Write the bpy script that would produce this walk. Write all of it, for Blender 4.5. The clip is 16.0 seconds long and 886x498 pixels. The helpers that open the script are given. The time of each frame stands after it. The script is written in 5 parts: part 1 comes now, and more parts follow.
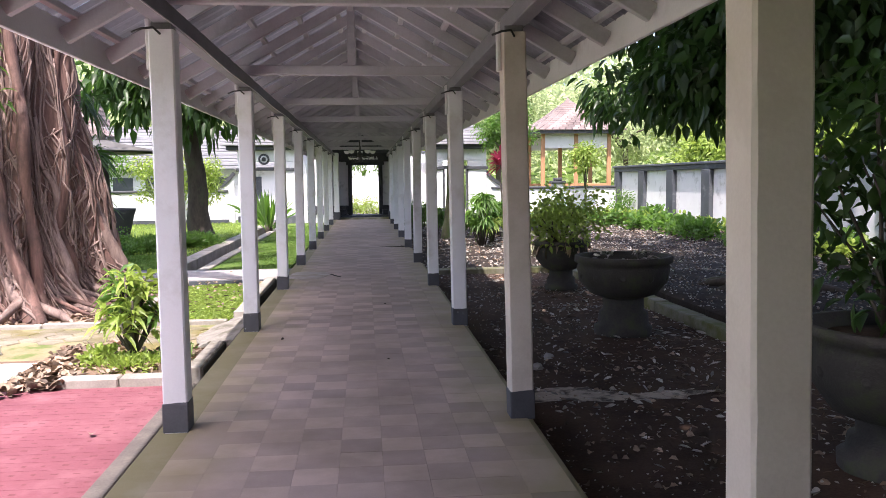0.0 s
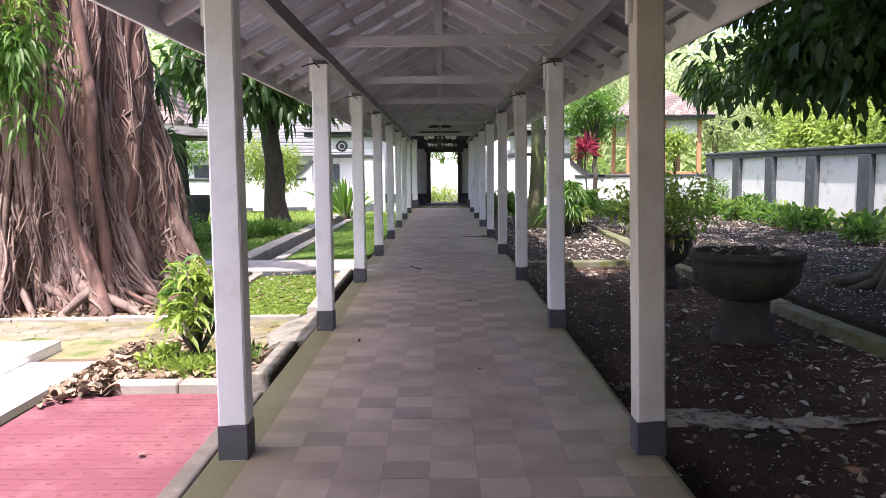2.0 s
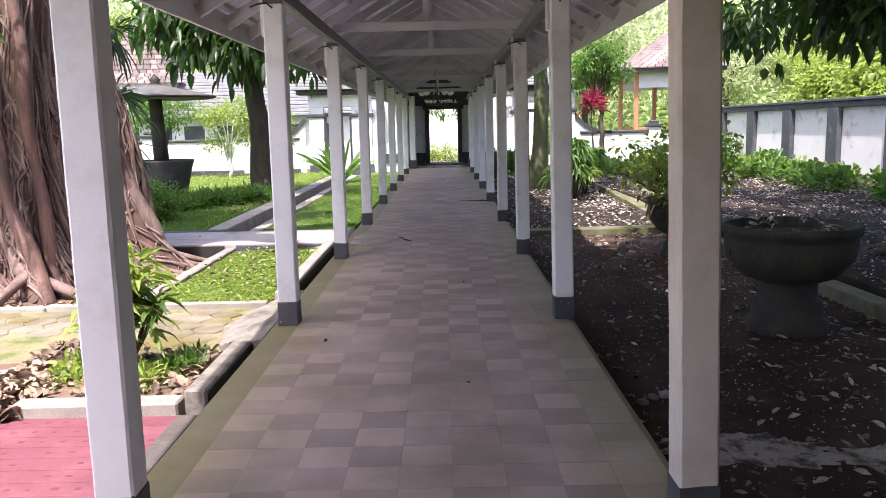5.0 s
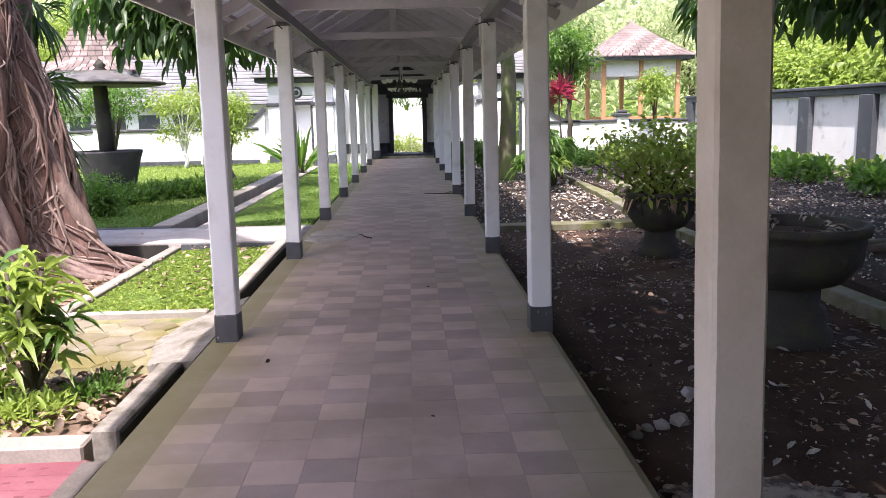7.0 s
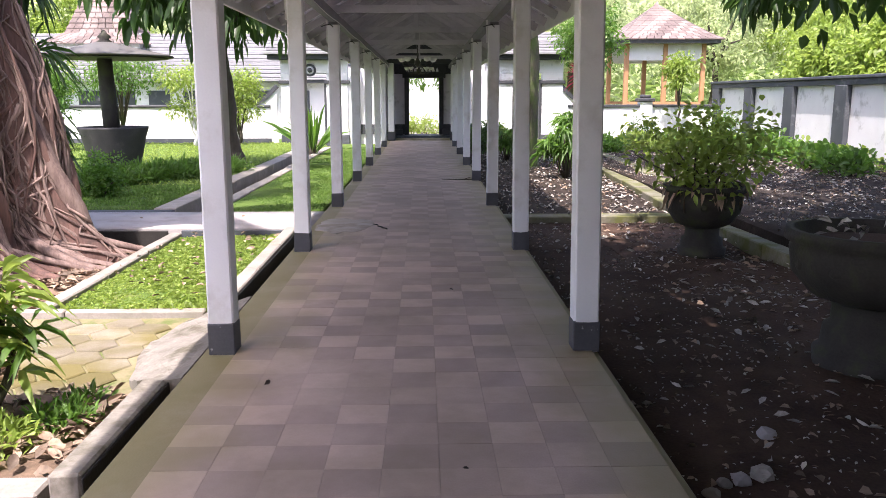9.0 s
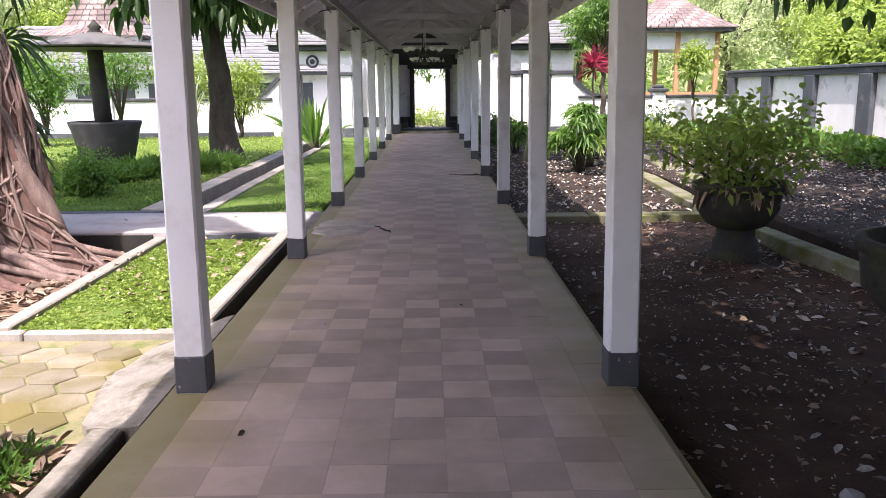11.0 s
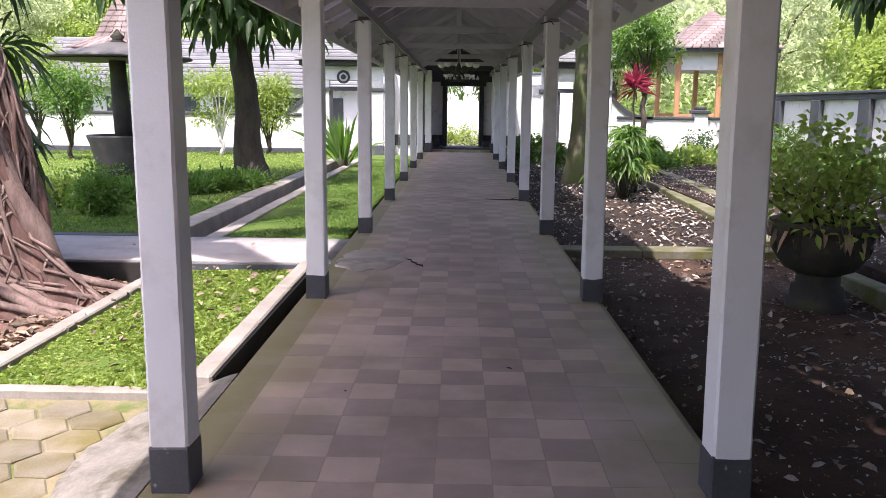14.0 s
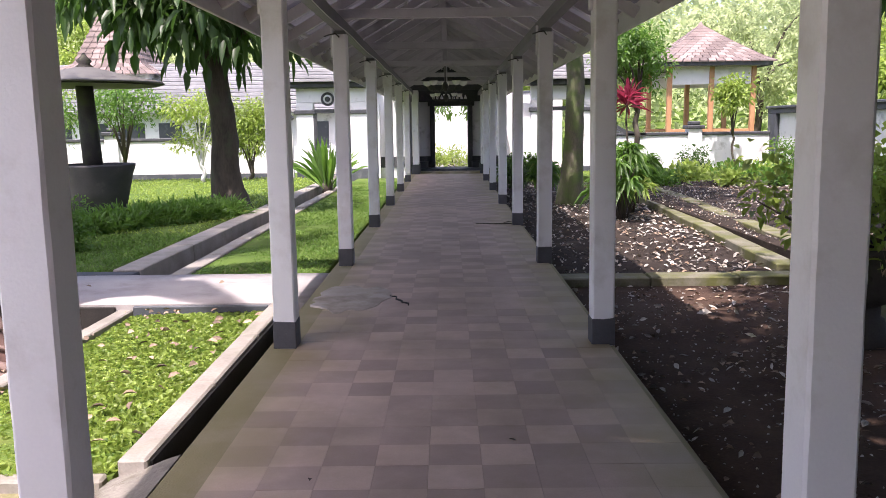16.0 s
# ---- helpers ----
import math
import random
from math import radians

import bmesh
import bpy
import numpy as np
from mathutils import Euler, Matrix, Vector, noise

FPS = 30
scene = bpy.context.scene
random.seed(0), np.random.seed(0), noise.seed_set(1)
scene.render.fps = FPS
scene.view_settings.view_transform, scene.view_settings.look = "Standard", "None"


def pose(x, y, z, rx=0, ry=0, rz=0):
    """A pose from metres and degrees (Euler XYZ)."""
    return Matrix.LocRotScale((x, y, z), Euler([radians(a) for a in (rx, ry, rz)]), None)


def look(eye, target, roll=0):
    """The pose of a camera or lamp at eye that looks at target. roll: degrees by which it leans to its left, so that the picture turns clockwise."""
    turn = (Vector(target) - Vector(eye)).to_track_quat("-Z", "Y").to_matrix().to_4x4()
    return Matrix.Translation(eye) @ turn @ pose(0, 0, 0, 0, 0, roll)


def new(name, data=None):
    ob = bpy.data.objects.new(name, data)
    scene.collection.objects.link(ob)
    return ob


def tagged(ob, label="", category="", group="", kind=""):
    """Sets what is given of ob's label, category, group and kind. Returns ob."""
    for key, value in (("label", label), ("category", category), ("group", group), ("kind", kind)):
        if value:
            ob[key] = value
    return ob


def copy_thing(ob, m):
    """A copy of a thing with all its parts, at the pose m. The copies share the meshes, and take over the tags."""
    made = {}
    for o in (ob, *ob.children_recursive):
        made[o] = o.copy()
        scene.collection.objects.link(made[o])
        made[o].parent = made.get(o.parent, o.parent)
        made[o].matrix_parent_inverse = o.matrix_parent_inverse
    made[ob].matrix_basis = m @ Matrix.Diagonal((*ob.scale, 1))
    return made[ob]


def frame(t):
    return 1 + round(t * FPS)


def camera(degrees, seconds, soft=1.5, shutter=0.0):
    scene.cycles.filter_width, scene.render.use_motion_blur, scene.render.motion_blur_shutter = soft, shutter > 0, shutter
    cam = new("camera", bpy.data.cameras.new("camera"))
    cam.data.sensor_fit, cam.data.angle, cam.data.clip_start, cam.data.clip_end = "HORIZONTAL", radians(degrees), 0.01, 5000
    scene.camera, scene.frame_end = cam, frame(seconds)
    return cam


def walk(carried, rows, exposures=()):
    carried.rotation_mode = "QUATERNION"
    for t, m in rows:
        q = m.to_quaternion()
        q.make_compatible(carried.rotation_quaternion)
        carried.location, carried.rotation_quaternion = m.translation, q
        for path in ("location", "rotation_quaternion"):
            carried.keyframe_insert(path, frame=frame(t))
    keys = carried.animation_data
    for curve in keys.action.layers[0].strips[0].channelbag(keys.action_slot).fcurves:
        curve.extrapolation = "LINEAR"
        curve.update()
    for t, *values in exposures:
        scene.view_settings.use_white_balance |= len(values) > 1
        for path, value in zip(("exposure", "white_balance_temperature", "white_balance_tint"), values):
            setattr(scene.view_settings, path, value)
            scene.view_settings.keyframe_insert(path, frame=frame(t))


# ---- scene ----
cam = camera(57.3, 16.0, soft=0.65)
PATH = [
    (0, (0.107, 0.381, 1.528), (0.297, 2.364, 1.357), -0.6),
    (0.5, (0.124, 0.528, 1.516), (0.256, 2.516, 1.340), -0.5),
    (1, (0.067, 0.845, 1.502), (0.164, 2.834, 1.317), -0.6),
    (1.5, (-0.007, 1.067, 1.496), (0.055, 3.057, 1.305), -0.5),
    (2, (0.010, 1.323, 1.483), (0.014, 3.314, 1.286), -0.5),
    (2.5, (0.025, 1.541, 1.503), (-0.008, 3.529, 1.294), -0.4),
    (3, (-0.007, 1.771, 1.513), (-0.034, 3.759, 1.293), -0.5),
    (3.5, (-0.043, 1.956, 1.494), (-0.049, 3.943, 1.267), -0.2),
    (4, (0.041, 2.169, 1.515), (0.024, 4.153, 1.262), -0.5),
    (6.5, (0.214, 3.143, 1.495), (0.240, 5.116, 1.168), -2.5),
    (7, (0.209, 3.339, 1.491), (0.283, 5.311, 1.165), -1.2),
    (7.5, (0.069, 3.524, 1.499), (0.196, 5.492, 1.171), 0.8),
    (8, (0.034, 3.753, 1.480), (0.149, 5.722, 1.147), 1.2),
    (8.5, (0.116, 3.947, 1.493), (0.179, 5.915, 1.140), 0.3),
    (11, (0.125, 4.902, 1.476), (0.155, 6.864, 1.087), -0.4),
    (11.5, (0.094, 5.100, 1.477), (0.209, 7.060, 1.099), 0.6),
    (12, (-0.009, 5.284, 1.464), (0.163, 7.244, 1.105), 2.4),
    (12.5, (0.046, 5.453, 1.467), (0.051, 7.421, 1.108), 1.3),
    (13, (0.138, 5.507, 1.490), (-0.024, 7.468, 1.134), -0.6),
    (13.5, (0.130, 5.650, 1.486), (0.006, 7.615, 1.135), -0.4),
    (14, (0.027, 5.838, 1.487), (-0.009, 7.807, 1.139), 0.6),
    (14.5, (0.011, 6.025, 1.457), (0.015, 7.997, 1.124), 0.8),
    (15, (0.084, 6.267, 1.458), (0.083, 8.241, 1.135), -0.8),
    (15.5, (0.110, 6.434, 1.462), (0.097, 8.410, 1.153), -1.2),
    (16, (0.047, 6.662, 1.467), (0.031, 8.639, 1.169), -0.7),
]
walk(cam, [(t, look(eye, target, roll)) for t, eye, target, roll in PATH], [(0, 1.66, 6300, 22), (2.5, 1.64, 6300, 21), (4, 1.62, 6300, 22), (7.5, 1.7, 6350, 23), (12, 1.62, 6400, 24), (14, 1.46, 6300, 25), (16, 1.46, 6400, 25)])

# ---- light ----
SUN_EL, SUN_AZ = 64.0, 202.0          # degrees; azimuth of the sun, from +y towards +x
sun_way = Vector((math.sin(radians(SUN_AZ)) * math.cos(radians(SUN_EL)), math.cos(radians(SUN_AZ)) * math.cos(radians(SUN_EL)), math.sin(radians(SUN_EL))))
world = bpy.data.worlds.new("sky")
scene.world = world
world.use_nodes = True
sky = world.node_tree.nodes.new("ShaderNodeTexSky")
sky.sky_type, sky.sun_disc = "NISHITA", False
sky.sun_elevation, sky.sun_rotation = radians(SUN_EL), radians(SUN_AZ)
sky.air_density, sky.dust_density, sky.ozone_density = 1.0, 4.0, 1.0
world.node_tree.nodes["Background"].inputs["Strength"].default_value = 0.15
world.node_tree.links.new(sky.outputs[0], world.node_tree.nodes["Background"].inputs["Color"])
sun = new("sun", bpy.data.lights.new("sun", "SUN"))
sun.data.energy, sun.data.angle, sun.data.color = 3.5, radians(0.8), (1.0, 0.95, 0.86)
sun.matrix_world = look(sun_way * 60, (0, 0, 0))

# ---- materials ----
def nodes_of(name):
    m = bpy.data.materials.new(name)
    m.use_nodes = True
    return m, m.node_tree.nodes, m.node_tree.links, m.node_tree.nodes["Principled BSDF"]


def mat(name, a, b, scale=4.0, rough=0.8, bump=0.2, fine=60.0, spread=0.0, island=False, stain=None, stain_scale=1.2, stain_at=(0.5, 0.7), metal=0.0, through_light=None, stretch=(1, 1, 1), edge=None):
    """Two colours mixed by coarse and fine noise, with optional stains, per-piece spread of value and translucency."""
    m, n, l, p = nodes_of(name)
    co = n.new("ShaderNodeTexCoord")
    mp = n.new("ShaderNodeMapping")
    mp.inputs["Scale"].default_value = stretch
    geo = n.new("ShaderNodeNewGeometry")
    l.new(geo.outputs["Position"], mp.inputs["Vector"])
    big, small = n.new("ShaderNodeTexNoise"), n.new("ShaderNodeTexNoise")
    big.inputs["Scale"].default_value, big.inputs["Detail"].default_value = scale, 5
    small.inputs["Scale"].default_value, small.inputs["Detail"].default_value = fine, 3
    l.new(mp.outputs[0], big.inputs["Vector"])
    l.new(mp.outputs[0], small.inputs["Vector"])
    ramp = n.new("ShaderNodeMapRange")
    ramp.inputs["From Min"].default_value, ramp.inputs["From Max"].default_value = 0.32, 0.68
    add = n.new("ShaderNodeMath")
    add.operation = "MULTIPLY_ADD"
    add.inputs[1].default_value = 0.35
    l.new(small.outputs[0], add.inputs[0])
    sub = n.new("ShaderNodeMath")
    sub.operation = "MULTIPLY"
    sub.inputs[1].default_value = 0.65
    l.new(big.outputs[0], sub.inputs[0])
    l.new(sub.outputs[0], add.inputs[2])
    l.new(add.outputs[0], ramp.inputs["Value"])
    mix = n.new("ShaderNodeMix")
    mix.data_type = "RGBA"
    mix.inputs["A"].default_value, mix.inputs["B"].default_value = (*a, 1), (*b, 1)
    l.new(ramp.outputs[0], mix.inputs["Factor"])
    colour = mix.outputs["Result"]
    if stain:
        st = n.new("ShaderNodeTexNoise")
        st.inputs["Scale"].default_value, st.inputs["Detail"].default_value, st.inputs["Roughness"].default_value = stain_scale, 6, 0.65
        l.new(geo.outputs["Position"], st.inputs["Vector"])
        sr = n.new("ShaderNodeMapRange")
        sr.inputs["From Min"].default_value, sr.inputs["From Max"].default_value = stain_at
        l.new(st.outputs[0], sr.inputs["Value"])
        sm = n.new("ShaderNodeMix")
        sm.data_type = "RGBA"
        l.new(sr.outputs[0], sm.inputs["Factor"])
        l.new(colour, sm.inputs["A"])
        sm.inputs["B"].default_value = (*stain, 1)
        colour = sm.outputs["Result"]
    if edge:
        # olive moss creeping in from the two long sides of the walkway, broken up by noise
        sep = n.new("ShaderNodeSeparateXYZ")
        l.new(geo.outputs["Position"], sep.inputs[0])
        ab = n.new("ShaderNodeMath")
        ab.operation = "ABSOLUTE"
        l.new(sep.outputs["X"], ab.inputs[0])
        mz = n.new("ShaderNodeTexNoise")
        mz.inputs["Scale"].default_value, mz.inputs["Detail"].default_value = 2.1, 6
        l.new(geo.outputs["Position"], mz.inputs["Vector"])
        reach = n.new("ShaderNodeMath")
        reach.operation = "MULTIPLY_ADD"
        reach.inputs[1].default_value = 1.0
        l.new(mz.outputs[0], reach.inputs[0])
        l.new(ab.outputs[0], reach.inputs[2])
        mr = n.new("ShaderNodeMapRange")
        mr.inputs["From Min"].default_value, mr.inputs["From Max"].default_value, mr.inputs["To Max"].default_value = 1.1, 1.62, 0.85
        l.new(reach.outputs[0], mr.inputs["Value"])
        em = n.new("ShaderNodeMix")
        em.data_type = "RGBA"
        l.new(mr.outputs[0], em.inputs["Factor"])
        l.new(colour, em.inputs["A"])
        em.inputs["B"].default_value = (*edge, 1)
        colour = em.outputs["Result"]
    if spread:
        if island:
            rnd = geo.outputs["Random Per Island"]
        else:
            rnd = n.new("ShaderNodeObjectInfo").outputs["Random"]
        hv = n.new("ShaderNodeHueSaturation")
        rr = n.new("ShaderNodeMapRange")
        rr.inputs["To Min"].default_value, rr.inputs["To Max"].default_value = 1 - spread, 1 + spread
        l.new(rnd, rr.inputs["Value"])
        l.new(rr.outputs[0], hv.inputs["Value"])
        l.new(colour, hv.inputs["Color"])
        colour = hv.outputs[0]
    l.new(colour, p.inputs["Base Color"])
    p.inputs["Roughness"].default_value, p.inputs["Metallic"].default_value = rough, metal
    if rough > 0.9:
        p.inputs["Specular IOR Level"].default_value = 0.15
    if bump:
        bp = n.new("ShaderNodeBump")
        bp.inputs["Strength"].default_value, bp.inputs["Distance"].default_value = bump, 0.02
        l.new(add.outputs[0], bp.inputs["Height"])
        l.new(bp.outputs[0], p.inputs["Normal"])
    if through_light:
        tr = n.new("ShaderNodeBsdfTranslucent")
        tr.inputs["Color"].default_value = (*through_light, 1)
        ms = n.new("ShaderNodeMixShader")
        ms.inputs[0].default_value = 0.4
        l.new(p.outputs[0], ms.inputs[1])
        l.new(tr.outputs[0], ms.inputs[2])
        l.new(ms.outputs[0], n["Material Output"].inputs["Surface"])
    return m


WHITE_POST = mat("white post paint", (0.74, 0.73, 0.76), (0.80, 0.79, 0.81), 3, 0.55, 0.12, 90, stain=(0.5, 0.465, 0.44), stain_scale=2.5, stain_at=(0.52, 0.82))
# white paint darkened and warmed for the posts standing in tree shade
SHADED_POST = mat("shade-toned white post paint", (0.56, 0.492, 0.44), (0.66, 0.59, 0.535), 2, 0.6, 0.12, 90, stain=(0.44, 0.37, 0.315), stain_scale=2.5, stain_at=(0.48, 0.8))
DARK_BASE = mat("dark grey base paint", (0.05, 0.05, 0.06), (0.08, 0.08, 0.092), 6, 0.6, 0.2, 80, stain=(0.3, 0.29, 0.3), stain_scale=14, stain_at=(0.66, 0.72))
TIMBER = mat("grey painted timber", (0.4, 0.382, 0.405), (0.5, 0.482, 0.5), 3, 0.55, 0.2, 70, stain=(0.26, 0.25, 0.26), stain_scale=2, stain_at=(0.55, 0.8), spread=0.14)
PALE_TIMBER = mat("pale painted board", (0.58, 0.56, 0.57), (0.68, 0.66, 0.67), 2, 0.6, 0.15, 60, stain=(0.4, 0.37, 0.36), stain_scale=1.5, stain_at=(0.55, 0.8))
DARK_TIMBER = mat("dark painted plate", (0.14, 0.135, 0.15), (0.2, 0.19, 0.21), 3, 0.6, 0.2, 70)
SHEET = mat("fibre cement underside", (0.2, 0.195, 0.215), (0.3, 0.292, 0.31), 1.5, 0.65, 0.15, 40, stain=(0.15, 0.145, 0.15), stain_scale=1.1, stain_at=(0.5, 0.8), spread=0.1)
TILE_LIGHT = mat("worn pinkish cement tile", (0.48, 0.36, 0.3), (0.575, 0.44, 0.37), 5, 0.6, 0.15, 120, spread=0.1, stain=(0.35, 0.267, 0.205), stain_scale=1.3, stain_at=(0.4, 0.7), edge=(0.3, 0.245, 0.125))
TILE_DARK = mat("worn grey cement tile", (0.375, 0.28, 0.24), (0.47, 0.357, 0.304), 5, 0.58, 0.15, 120, spread=0.1, stain=(0.31, 0.234, 0.18), stain_scale=1.3, stain_at=(0.4, 0.7), edge=(0.27, 0.22, 0.115))
GROUT = mat("dirty cement border", (0.34, 0.283, 0.22), (0.44, 0.375, 0.3), 2.5, 0.75, 0.25, 90, stain=(0.2, 0.175, 0.075), stain_scale=1.6, stain_at=(0.4, 0.66), edge=(0.21, 0.185, 0.085))
CONCRETE = mat("weathered concrete", (0.2, 0.178, 0.155), (0.33, 0.3, 0.265), 3, 0.85, 0.35, 60, stain=(0.19, 0.18, 0.14), stain_scale=2.2, stain_at=(0.5, 0.72), spread=0.08)
ROUGHCEM = mat("rough dirty cement", (0.13, 0.118, 0.1), (0.25, 0.23, 0.2), 6, 0.9, 0.6, 40, stain=(0.09, 0.08, 0.055), stain_scale=4.5, stain_at=(0.5, 0.66), spread=0.1)
# the roof's shade on the mat edging is put into this colour
SHADECEM = mat("dark cement with roof shade in it", (0.06, 0.052, 0.046), (0.125, 0.108, 0.094), 5, 0.85, 0.5, 50, stain=(0.17, 0.14, 0.12), stain_scale=4, stain_at=(0.55, 0.7))
MOSSY = mat("mossy concrete", (0.1, 0.094, 0.068), (0.2, 0.188, 0.14), 3, 0.9, 0.5, 50, stain=(0.095, 0.1, 0.028), stain_scale=2.8, stain_at=(0.4, 0.58), spread=0.12)
PATHWAY = mat("pale cement path", (0.29, 0.265, 0.26), (0.38, 0.355, 0.345), 2, 0.85, 0.25, 70, stain=(0.2, 0.18, 0.165), stain_scale=2.5, stain_at=(0.5, 0.8))
HEXPAVER = mat("ochre hexagonal paver", (0.135, 0.115, 0.078), (0.225, 0.2, 0.15), 5, 0.9, 0.35, 90, stain=(0.125, 0.104, 0.034), stain_scale=1.0, stain_at=(0.44, 0.6), spread=0.18)
JOINT = mat("sandy paver joint", (0.17, 0.15, 0.09), (0.26, 0.22, 0.13), 5, 0.95, 0.5, 70, stain=(0.1, 0.13, 0.04), stain_scale=3, stain_at=(0.5, 0.65))
SOIL = mat("dark damp soil", (0.04, 0.024, 0.0175), (0.092, 0.058, 0.042), 2.5, 0.95, 0.8, 50, stain=(0.11, 0.072, 0.05), stain_scale=1.3, stain_at=(0.52, 0.78))
# soil colour taken down to hold the shade of the trees
SHADED_SOIL = mat("soil darkened for tree shade", (0.016, 0.0125, 0.0105), (0.045, 0.034, 0.028), 3, 0.95, 0.8, 40, stain=(0.08, 0.06, 0.048), stain_scale=2, stain_at=(0.54, 0.74))
BROWN_SOIL = mat("brown garden soil", (0.12, 0.08, 0.055), (0.2, 0.14, 0.1), 3, 0.95, 0.6, 60, stain=(0.07, 0.05, 0.035), stain_scale=2, stain_at=(0.5, 0.7))
LAWN = mat("lawn turf", (0.055, 0.1, 0.018), (0.1, 0.15, 0.03), 2.0, 0.95, 0.6, 60, stain=(0.16, 0.15, 0.05), stain_scale=1.3, stain_at=(0.58, 0.75))
# near black for the drain's deep shade, its stained sides and a crack
BLACKGAP = mat("black of shaded gaps", (0.012, 0.011, 0.01), (0.03, 0.026, 0.022), 4, 0.8, 0.4, 50)
REDMAT = mat("faded crimson mat", (0.125, 0.031, 0.043), (0.18, 0.056, 0.072), 2, 0.85, 0.25, 140, stretch=(0.35, 1, 1), stain=(0.24, 0.1, 0.115), stain_scale=2.2, stain_at=(0.5, 0.78))
REDDOT = mat("dark crimson dimple", (0.1, 0.025, 0.033), (0.14, 0.035, 0.043), 6, 0.85, 0.2, 100)
WHITESLAB = mat("white glazed slab", (0.75, 0.74, 0.72), (0.82, 0.81, 0.79), 3, 0.35, 0.08, 80, stain=(0.55, 0.5, 0.45), stain_scale=3, stain_at=(0.6, 0.8))
WALLWHITE = mat("whitewashed wall", (0.64, 0.64, 0.655), (0.73, 0.73, 0.745), 1.5, 0.8, 0.2, 50, stain=(0.3, 0.3, 0.29), stain_scale=2.2, stain_at=(0.56, 0.74))
WALLBLACK = mat("black painted trim", (0.028, 0.03, 0.036), (0.05, 0.052, 0.06), 3, 0.6, 0.2, 60, stain=(0.13, 0.13, 0.13), stain_scale=2.5, stain_at=(0.6, 0.8))
WALLGREY = mat("slate grey painted trim", (0.04, 0.046, 0.056), (0.07, 0.077, 0.09), 2, 0.65, 0.2, 60, stain=(0.2, 0.21, 0.22), stain_scale=2.5, stain_at=(0.58, 0.8))
STONE = mat("dark mossy stone", (0.026, 0.023, 0.021), (0.055, 0.049, 0.044), 5, 0.85, 0.5, 60, stain=(0.05, 0.06, 0.025), stain_scale=5, stain_at=(0.5, 0.7))
BLACKPOT = mat("charcoal cement planter", (0.035, 0.033, 0.036), (0.065, 0.06, 0.063), 4, 0.7, 0.3, 60, stain=(0.12, 0.11, 0.1), stain_scale=4, stain_at=(0.6, 0.8))
UMBRELLA = mat("weathered grey canopy", (0.08, 0.077, 0.075), (0.13, 0.125, 0.12), 2, 0.75, 0.25, 60)
BARK = mat("grey brown bark", (0.035, 0.027, 0.021), (0.1, 0.078, 0.06), 6, 0.9, 0.8, 40, stretch=(1, 1, 0.25), stain=(0.07, 0.085, 0.045), stain_scale=2.2, stain_at=(0.52, 0.7))
MOSSBARK = mat("moss-grown bark", (0.05, 0.045, 0.03), (0.13, 0.115, 0.08), 5, 0.9, 0.8, 40, stretch=(1, 1, 0.3), stain=(0.07, 0.1, 0.025), stain_scale=2.0, stain_at=(0.42, 0.6))
BANYAN = mat("reddish banyan bark", (0.06, 0.03, 0.024), (0.19, 0.105, 0.083), 9, 0.85, 1.0, 45, stretch=(1, 1, 0.12), stain=(0.06, 0.036, 0.03), stain_scale=2.6, stain_at=(0.48, 0.68), spread=0.0)
ROOT = mat("pale aerial root bark", (0.1, 0.06, 0.05), (0.31, 0.222, 0.188), 9, 0.85, 0.6, 60, stretch=(1, 1, 0.3), spread=0.4, island=True)
WOODPOST = mat("orange brown timber", (0.33, 0.16, 0.075), (0.45, 0.24, 0.12), 4, 0.6, 0.3, 50, stretch=(1, 1, 0.2))
TERRACOTTA = mat("weathered clay roof tile", (0.13, 0.095, 0.086), (0.24, 0.185, 0.17), 2, 0.85, 0.35, 40, spread=0.4, island=True, stain=(0.17, 0.14, 0.13), stain_scale=1.5, stain_at=(0.5, 0.75))
GREYTILE = mat("pale grey roof tile", (0.2, 0.2, 0.21), (0.3, 0.3, 0.31), 2, 0.75, 0.3, 40, spread=0.15)
IRON = mat("dull iron", (0.05, 0.05, 0.05), (0.1, 0.095, 0.09), 8, 0.5, 0.2, 80, metal=0.6)
WIRE = mat("black cable", (0.015, 0.015, 0.016), (0.03, 0.03, 0.03), 10, 0.5, 0.0)
GLASSWHITE = mat("frosted white glass shade", (0.75, 0.75, 0.72), (0.8, 0.8, 0.78), 4, 0.25, 0.0)
LEAF_DARK = mat("dark glossy leaf", (0.022, 0.05, 0.014), (0.05, 0.095, 0.025), 6, 0.42, 0.1, 40, spread=0.45, island=True, through_light=(0.085, 0.185, 0.03))
LEAF_MID = mat("mid green leaf", (0.045, 0.1, 0.02), (0.085, 0.16, 0.03), 4, 0.5, 0.1, 40, spread=0.45, island=True, through_light=(0.2, 0.4, 0.05))
LEAF_LIME = mat("yellow green leaf", (0.13, 0.2, 0.03), (0.23, 0.3, 0.06), 4, 0.5, 0.1, 40, spread=0.4, island=True, through_light=(0.42, 0.56, 0.1))
# distant haze and glare are lightened into this leaf colour
LEAF_HAZY = mat("pale far leaf with haze in its colour", (0.24, 0.3, 0.13), (0.4, 0.45, 0.24), 1, 0.6, 0.0, 10, spread=0.35, island=True, through_light=(0.55, 0.64, 0.32))
LEAF_GRASS = mat("grass blade", (0.06, 0.13, 0.02), (0.13, 0.2, 0.035), 1.5, 0.6, 0.0, 30, spread=0.4, island=True, through_light=(0.2, 0.36, 0.05))
LEAF_RED = mat("crimson leaf", (0.22, 0.02, 0.05), (0.34, 0.04, 0.08), 4, 0.45, 0.0, 40, spread=0.4, island=True, through_light=(0.4, 0.04, 0.08))
